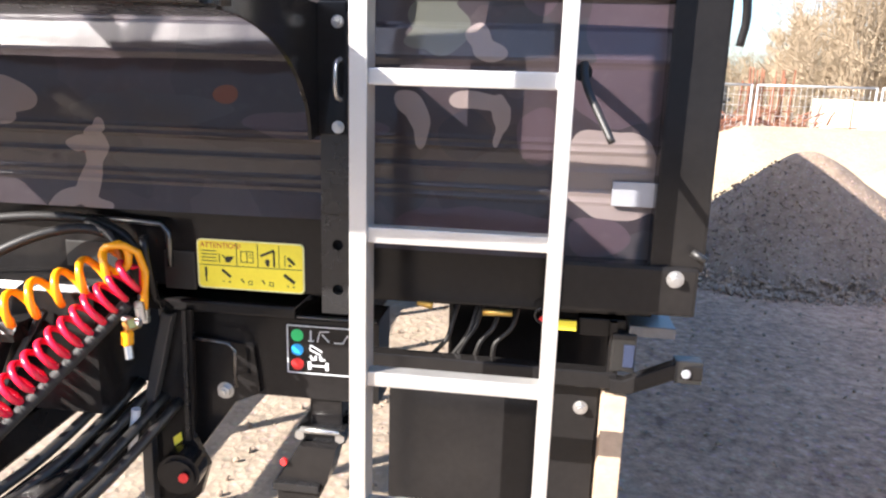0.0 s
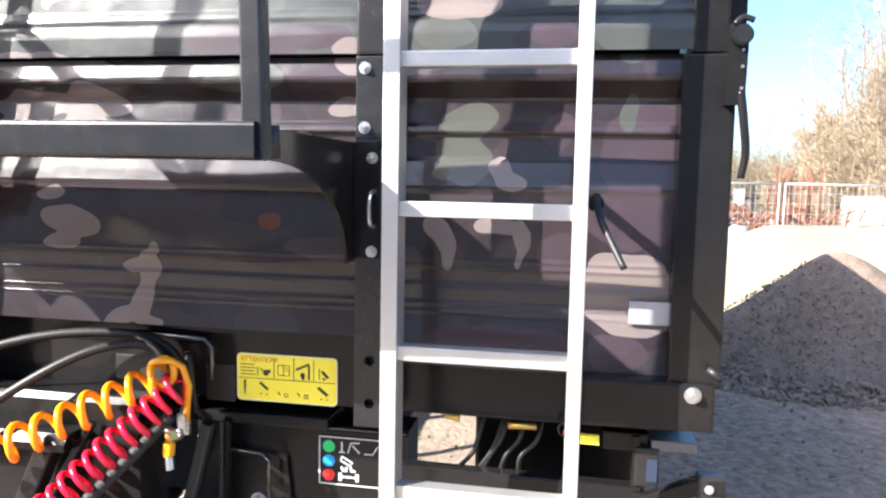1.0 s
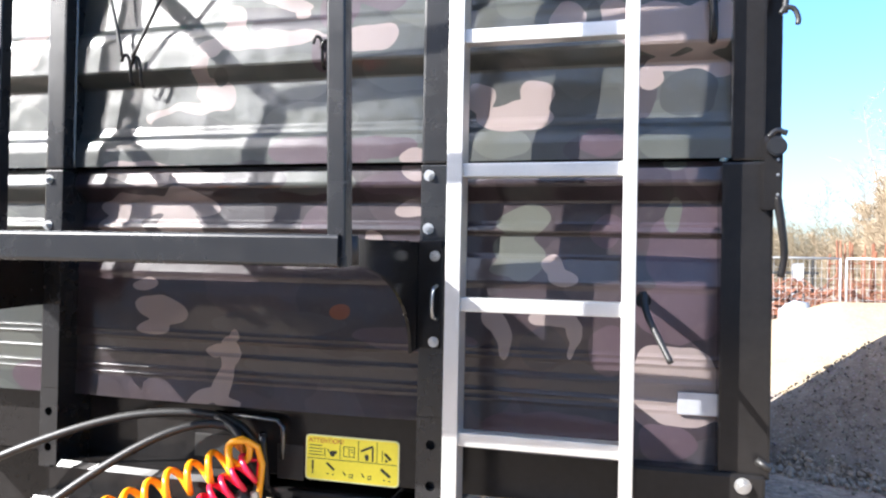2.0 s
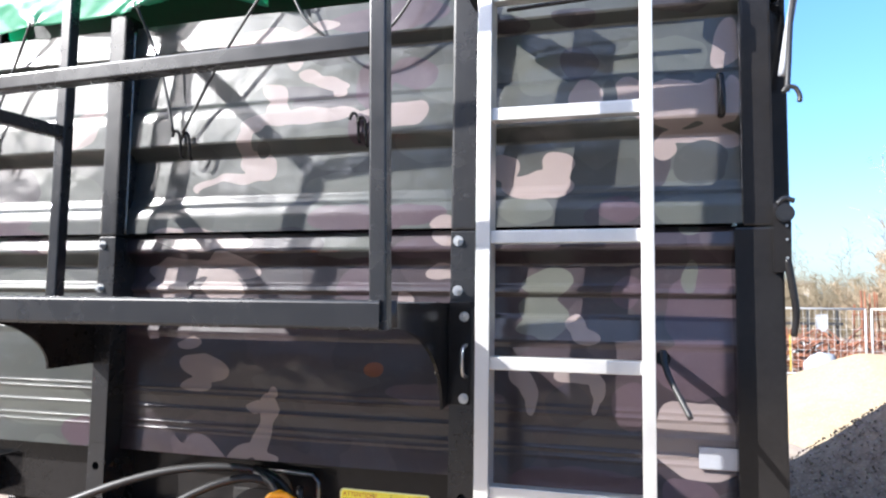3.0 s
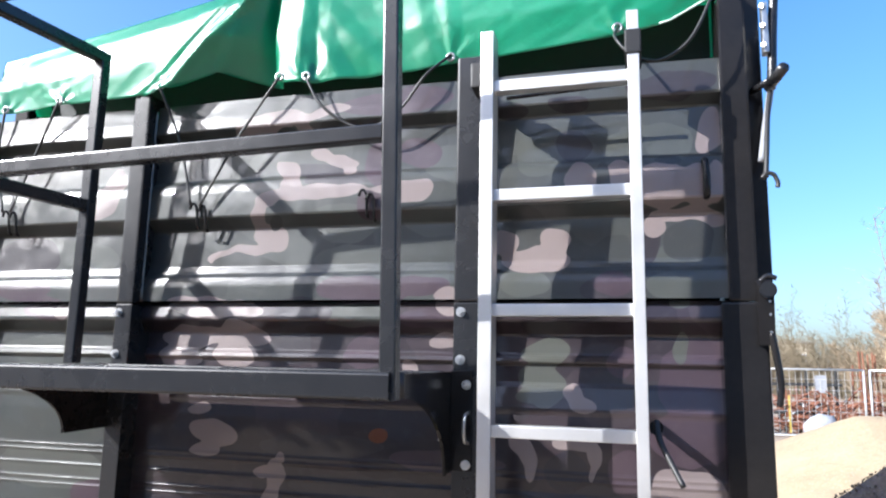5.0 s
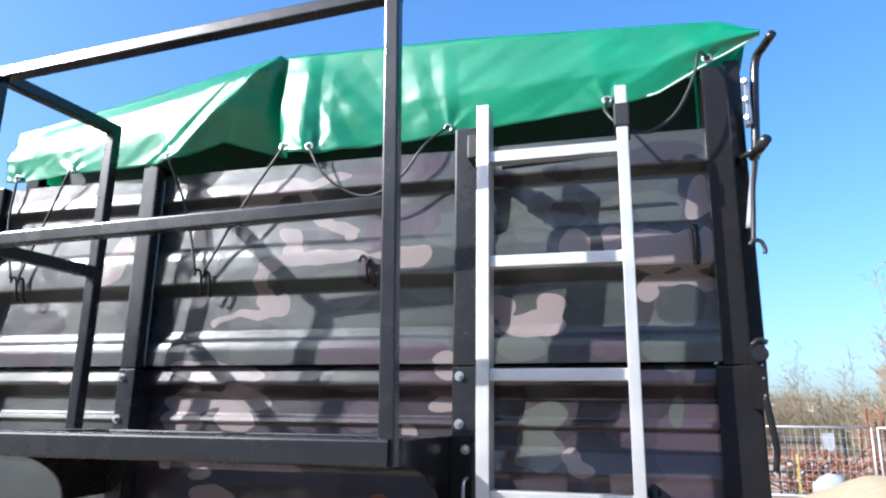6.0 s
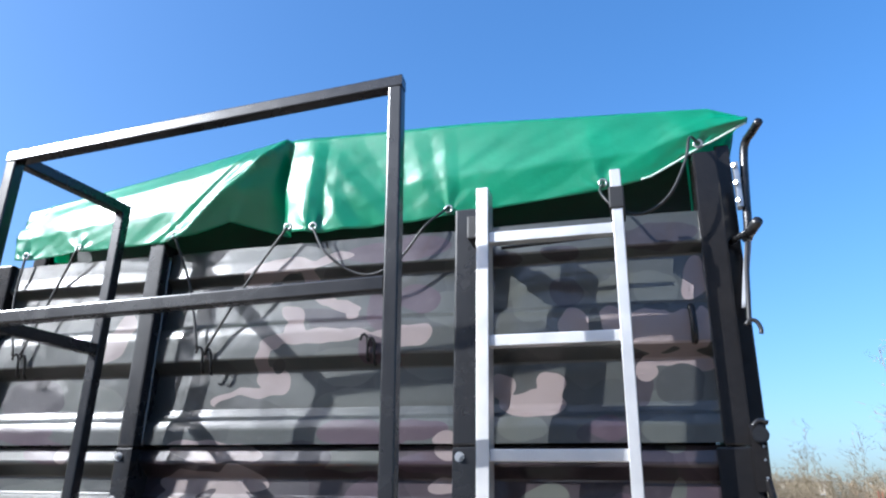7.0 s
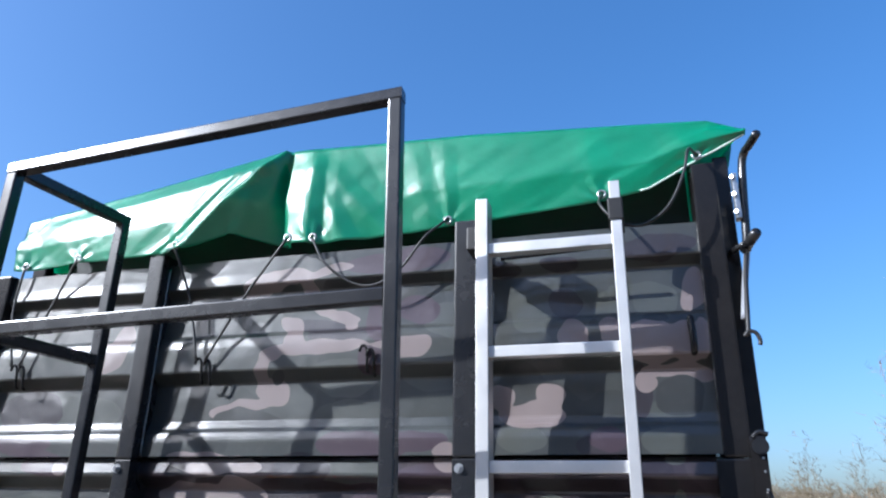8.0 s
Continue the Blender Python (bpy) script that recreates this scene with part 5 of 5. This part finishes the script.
part("hose_hanger", sweep([(-1.02, 1.20, 1.425), (-0.84, 1.20, 1.418), (-0.825, 1.20, 1.40), (-0.825, 1.20, 1.32)], 0.008, 10), GLOSS, trailer, smooth=True)

prop = solo("timber_prop", box(0.160, 0.210, 1.185, 1.233, -0.01, 1.100, 0.004), TIMBER, "pale sawn timber prop standing under the trailer", "timber prop")



# ---- far things ----
def site_fence(x0, y0, x1, y1, seed):
    """A temporary fence panel: tube frame, wires and a block foot."""
    base = Vector((x0, y0, 0))
    f = thing("site_fence", base, "galvanised wire-mesh site fence panel on block feet", "fence", "site fence panels")
    a, b = Vector((x0, y0, 0)), Vector((x1, y1, 0))
    way = (b - a).normalized()
    for p in (a + way * 0.05, b - way * 0.05):
        part("fence_post", sweep([p + Vector((0, 0, 0.02)), p + Vector((0, 0, 2.0))], 0.028, 10), GALV, f, smooth=True)
        part("fence_foot", box(p.x - 0.12, p.x + 0.12, p.y - 0.3, p.y + 0.3, -0.02, 0.12, 0.02), SLAB, f)
    for z in (0.12, 1.98):
        part("fence_tube", sweep([a + way * 0.05 + Vector((0, 0, z)), b - way * 0.05 + Vector((0, 0, z))], 0.026, 8), GALV, f, smooth=True)
    wires = bmesh.new()
    length = (b - a).length
    for k in range(1, int(length / 0.16)):
        p = a + way * (0.16 * k)
        sweep([p + Vector((0, 0, 0.12)), p + Vector((0, 0, 1.98))], 0.0045, 4, wires)
    for z in (0.5, 0.8, 1.1, 1.4, 1.7):
        sweep([a + way * 0.05 + Vector((0, 0, z)), b - way * 0.05 + Vector((0, 0, z))], 0.0045, 4, wires)
    part("wire_mesh", wires, GALV, f)
    return f


for k in range(-3, 4):
    site_fence(6.15 + 3.48 * k, 22.0 + 0.12 * k, 6.15 + 3.48 * (k + 1) - 0.06, 22.0 + 0.12 * (k + 1), k)


def bare_tree(x, y, height, spread, seed, twig, label, name="bare_tree"):
    """Tapered trunk, forking limbs, and a crown of fine twigs with small buds."""
    rng = random.Random(seed)
    wood, fine = bmesh.new(), bmesh.new()

    def twigs(p, d, length):
        for _ in range(24):
            e = (d + Vector((rng.gauss(0, 0.55), rng.gauss(0, 0.55), rng.gauss(0.1, 0.4)))).normalized() * length * rng.uniform(0.5, 1.1)
            side = e.cross(Vector((rng.random(), rng.random(), 0.3))).normalized() * length * 0.013
            s = p + e * rng.uniform(0, 0.25)
            m = s + e * 0.55 + Vector((rng.gauss(0, 0.06), rng.gauss(0, 0.06), 0.04)) * length
            t = s + e + Vector((0, 0, 0.1 * length))
            fine.faces.new([fine.verts.new(q) for q in (s - side, s + side, m)])
            fine.faces.new([fine.verts.new(q) for q in (m - side, m + side, t)])
            for _ in range(2):
                q = m.lerp(t, rng.random())
                o = Vector((rng.gauss(0, 1), rng.gauss(0, 1), rng.gauss(0, 1))).normalized() * length * 0.06
                w = o.cross(e).normalized() * length * 0.03
                fine.faces.new([fine.verts.new(v) for v in (q, q + o + w, q + o * 1.6 - w)])

    def grow(p, d, length, radius, depth):
        mid = p + d * length * 0.5 + Vector((rng.gauss(0, 0.04), rng.gauss(0, 0.04), 0)) * length
        end = p + d * length
        sweep([p, mid, end], radius, 5 if depth < 3 else 3, wood, taper=0.62)
        if depth >= 4:
            twigs(end, d, length * 0.9)
            twigs(mid, d, length * 0.8)
            return
        for _ in range(rng.choice((3, 3, 4)) if depth < 3 else 3):
            turn = (d + Vector((rng.gauss(0, 0.42), rng.gauss(0, 0.42), rng.uniform(0.0, 0.4))) * spread).normalized()
            grow(p + d * length * rng.uniform(0.6, 1.0), turn, length * rng.uniform(0.62, 0.82), radius * 0.58, depth + 1)

    grow(Vector((x, y, -0.1)), Vector((rng.gauss(0, 0.05), rng.gauss(0, 0.05), 1)).normalized(), height * 0.30, height * 0.016, 0)
    t = thing(name, (x, y, 0), label, "tree", kind="")
    part("trunk", wood, BARK, t)
    part("crown", fine, twig, t)
    return t


for k, (x, y, h, s) in enumerate([(16.8, 38, 11.5, 0.7), (20.0, 36, 13.5, 0.75), (13.6, 42, 7.5, 0.7)]):
    bare_tree(x, y, h, s, 20 + k, TWIG, "leafless tan-twigged tree lit by the sun")


def sapling(bm, rng, x, y, top, sway=0.10, twigs=60, reach=0.17, thick=0.006):
    """A thin leafless stem with rising side twigs and buds, as narrow blades."""
    lean = Vector((rng.gauss(0, sway), rng.gauss(0, sway), 1)).normalized()
    w0 = 0.012 + thick * top
    joints = [Vector((x, y, 0)) + lean * top * k / 5 + Vector((rng.gauss(0, 0.05), 0, 0)) * top * 0.25 * k / 5 for k in range(6)]
    for k in range(5):
        w, w2 = Vector((w0 * (1 - k / 5.5), 0, 0)), Vector((w0 * (1 - (k + 1) / 5.5), 0, 0))
        bm.faces.new([bm.verts.new(q) for q in (joints[k] - w, joints[k] + w, joints[k + 1] + w2, joints[k + 1] - w2)])
    for _ in range(twigs):
        k = rng.uniform(0.8, 5)
        a = joints[int(min(4, k))].lerp(joints[int(min(4, k)) + 1], k % 1)
        d = Vector((rng.gauss(0, 0.55), rng.gauss(0, 0.4), rng.uniform(0.25, 0.9))) * top * rng.uniform(0.06, reach)
        side = Vector((rng.uniform(0.006, 0.016), 0, rng.uniform(-0.006, 0.006)))
        bm.faces.new([bm.verts.new(q) for q in (a - side, a + side, a + d)])
        for _ in range(3):
            q = a + d * rng.uniform(0.4, 1.0)
            e = Vector((rng.gauss(0, 0.25), rng.gauss(0, 0.2), rng.uniform(0, 0.35)))
            f = Vector((rng.uniform(0.008, 0.02), 0, 0.008))
            bm.faces.new([bm.verts.new(v) for v in (q - f, q + f, q + e)])


def tan_thicket():
    """Young leafless trees growing close, taller towards one end."""
    bm = bmesh.new()
    rng = random.Random(12)
    for _ in range(480):
        u = rng.random()
        x, y = 10.3 + 20 * u + rng.gauss(0, 0.2), 31.5 + rng.uniform(0, 9)
        top = 3.4 + 12.5 * min(1.0, u * 2.8) ** 0.9 + rng.gauss(0, 0.5)
        sapling(bm, rng, x, y, top * rng.uniform(0.6, 1.0))
    return solo("young_trees", bm, TWIG, "dense stand of tall leafless tan saplings in the sun", "trees", kind="stuff")


def far_scrub():
    """Far leafless scrub, closely grown, with an uneven top."""
    bm = bmesh.new()
    rng = random.Random(9)
    for _ in range(1500):
        x, y = rng.uniform(2.0, 46.0), rng.uniform(57, 70)
        top = 4.9 + 0.5 * noise.noise(Vector((x * 0.25, 0, 0))) + 0.5 * noise.noise(Vector((x * 1.1, 3, 0))) + 0.06 * max(0.0, x - 14)
        sapling(bm, rng, x, y, max(1.5, top * rng.uniform(0.55, 1.0)), 0.05, 34, 0.15, 0.008)
    return solo("thicket", bm, TWIG_OLIVE, "far olive-brown scrub along the yard's edge", "bushes", kind="stuff")


def slim_tree(x, y, top, seed):
    """A slim far tree: one stem and many rising twigs."""
    bm = bmesh.new()
    rng = random.Random(seed)
    for _ in range(3):
        sapling(bm, rng, x + rng.gauss(0, 0.3), y, top * rng.uniform(0.65, 1.0), 0.06, 40, 0.20, 0.0025)
    return solo("slim_tree", bm, TWIG_OLIVE, "slim leafless grey-brown tree behind the yard", "tree", "slim far trees")


tan_thicket()
far_scrub()
for x, y, top, seed in ((8.9, 50, 7.6, 3), (13.4, 55, 8.0, 4), (10.2, 52, 5.8, 5)):
    slim_tree(x, y, top, seed)


def rod_stack(x, y, w, h, count, seed, label):
    """A frame of upright rusty rods with cross bars."""
    rng = random.Random(seed)
    s = thing("rusty_rods", (x, y, 0), label, "steel rods", "rusty rods")
    for k in range(count):
        px = x + w * (k + rng.uniform(-0.2, 0.2)) / count
        part("rod", sweep([(px, y + rng.uniform(-0.5, 0.5), 0), (px + rng.gauss(0, 0.06), y + rng.uniform(-0.5, 0.5), h * rng.uniform(0.7, 1.05))], rng.uniform(0.02, 0.035), 6), RUST, s)
    for z in (0.4, 1.0, 1.6):
        part("cross_bar", sweep([(x - 0.1, y, z * h / 2.2), (x + w, y, z * h / 2.2 + 0.05)], 0.03, 6), RUST, s)
    return s


rod_stack(6.55, 25.0, 1.7, 2.5, 18, 1, "upright bundle of rusty steel rods behind the fence")
rod_stack(4.6, 26.0, 1.3, 1.5, 12, 2, "low rack of rusty steel rods behind the fence")


def scrap(x, y, seed, label):
    """A tangle of bent rusty bars and tubes."""
    rng = random.Random(seed)
    bm = bmesh.new()
    for _ in range(46):
        a = Vector((x + rng.uniform(-1.0, 1.0), y + rng.uniform(-0.6, 0.6), rng.uniform(0.0, 0.9)))
        d = Vector((rng.gauss(0, 0.6), rng.gauss(0, 0.3), rng.uniform(-0.1, 0.6)))
        sweep([a, a + d * 0.5 + Vector((0, 0, 0.05)), a + d], rng.uniform(0.015, 0.04), 5, bm)
    return solo("scrap_pile", bm, RUST, label, "scrap", kind="stuff")


solo("stake", box(4.24, 4.29, 23.0, 23.05, -0.02, 1.20, 0.01), FADED, "yellow painted stake behind the fence", "stake")
scrap(3.9, 23.6, 11, "tangle of rusty steel scrap behind the fence")
scrap(4.9, 23.4, 12, "tangle of rusty steel scrap behind the fence")
scrap(6.6, 23.6, 13, "tangle of rusty steel scrap behind the fence")
scrap(5.3, 24.6, 4, "tangle of rusty steel scrap behind the fence")
scrap(7.9, 24.2, 6, "tangle of rusty steel scrap behind the fence")

for k in range(4):
    x = 9.1 + 1.28 * k
    s = solo("concrete_slab", box(x, x + 1.22, 25.6, 25.85, -0.02, 1.62 - 0.05 * (k % 2), 0.03), SLAB, "pale upright concrete slab behind the fence", "slab", "concrete slabs")

# a dark rack of pipes, a white board and a yellow stand behind the fence
rack = thing("pipe_rack", (3.0, 23.5, 0), "low dark steel rack with pipes behind the fence", "rack")
for k in range(7):
    part("rack_post", box(3.0 + 0.40 * k, 3.06 + 0.40 * k, 23.5, 23.56, -0.02, 0.92, 0.006), TYRE, rack)
for z in (0.42, 0.66, 0.90):
    part("pipe", sweep([(2.8, 23.46, z), (5.3, 23.44, z + 0.02)], 0.05, 10), RUST if z < 0.5 else TYRE, rack, smooth=True)
for x, z in ((4.10, 0.88), (4.42, 0.70), (4.75, 0.90), (5.12, 0.86), (4.30, 0.42)):
    part("end_cap", disc((x, 23.40, z), (0, -1, 0), 0.055, 0.03, 14), WHITEPRINT, rack, "pale pipe end")
rails = thing("rail_fence", (2.5, 24.6, 0), "dark weathered rail fence behind the yard fence", "fence")
for k in range(5):
    part("rail_post", box(2.5 + 0.85 * k, 2.58 + 0.85 * k, 24.6, 24.68, -0.02, 1.95, 0.01), TYRE, rails)
part("rail", box(2.3, 6.1, 24.54, 24.60, 1.46, 1.56, 0.008), TYRE, rails)
solo("white_board", plate([(5.20, 1.26), (5.50, 1.28), (5.51, 1.82), (5.18, 1.80)], "y", 23.9, 23.94), BAG, "pale board leaning on the rail fence", "board")

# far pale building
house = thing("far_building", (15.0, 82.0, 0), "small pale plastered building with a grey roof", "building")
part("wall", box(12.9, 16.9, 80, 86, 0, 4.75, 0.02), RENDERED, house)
part("roof", plate([(12.6, 4.75), (17.2, 4.75), (17.2, 4.92), (12.6, 5.0)], "y", 79.7, 86.3), ROOFING, house)
for x in (13.6, 15.4):
    win = part("window", box(x, x + 0.9, 79.93, 79.99, 2.4, 3.7, 0.01), WHITEPRINT, house)
    part("pane", box(x + 0.08, x + 0.82, 79.90, 79.925, 2.48, 3.62), GLASS, win)


def rubble_bag(x, y):
    own = bmesh.new()
    bmesh.ops.create_icosphere(own, subdivisions=3, radius=0.5)
    for v in own.verts:
        n = noise.noise(v.co * 3.0)
        v.co = Vector((v.co.x * (0.9 + 0.3 * n), v.co.y * (0.8 + 0.2 * n), max(v.co.z, -0.42) * (0.85 + 0.25 * n) + 0.34))
        v.co += Vector((x, y, 0))
    return solo("rubble_bag", own, BAG, "crumpled white woven bag standing by the fence", "bag", smooth=True)


rubble_bag(4.75, 21.2)
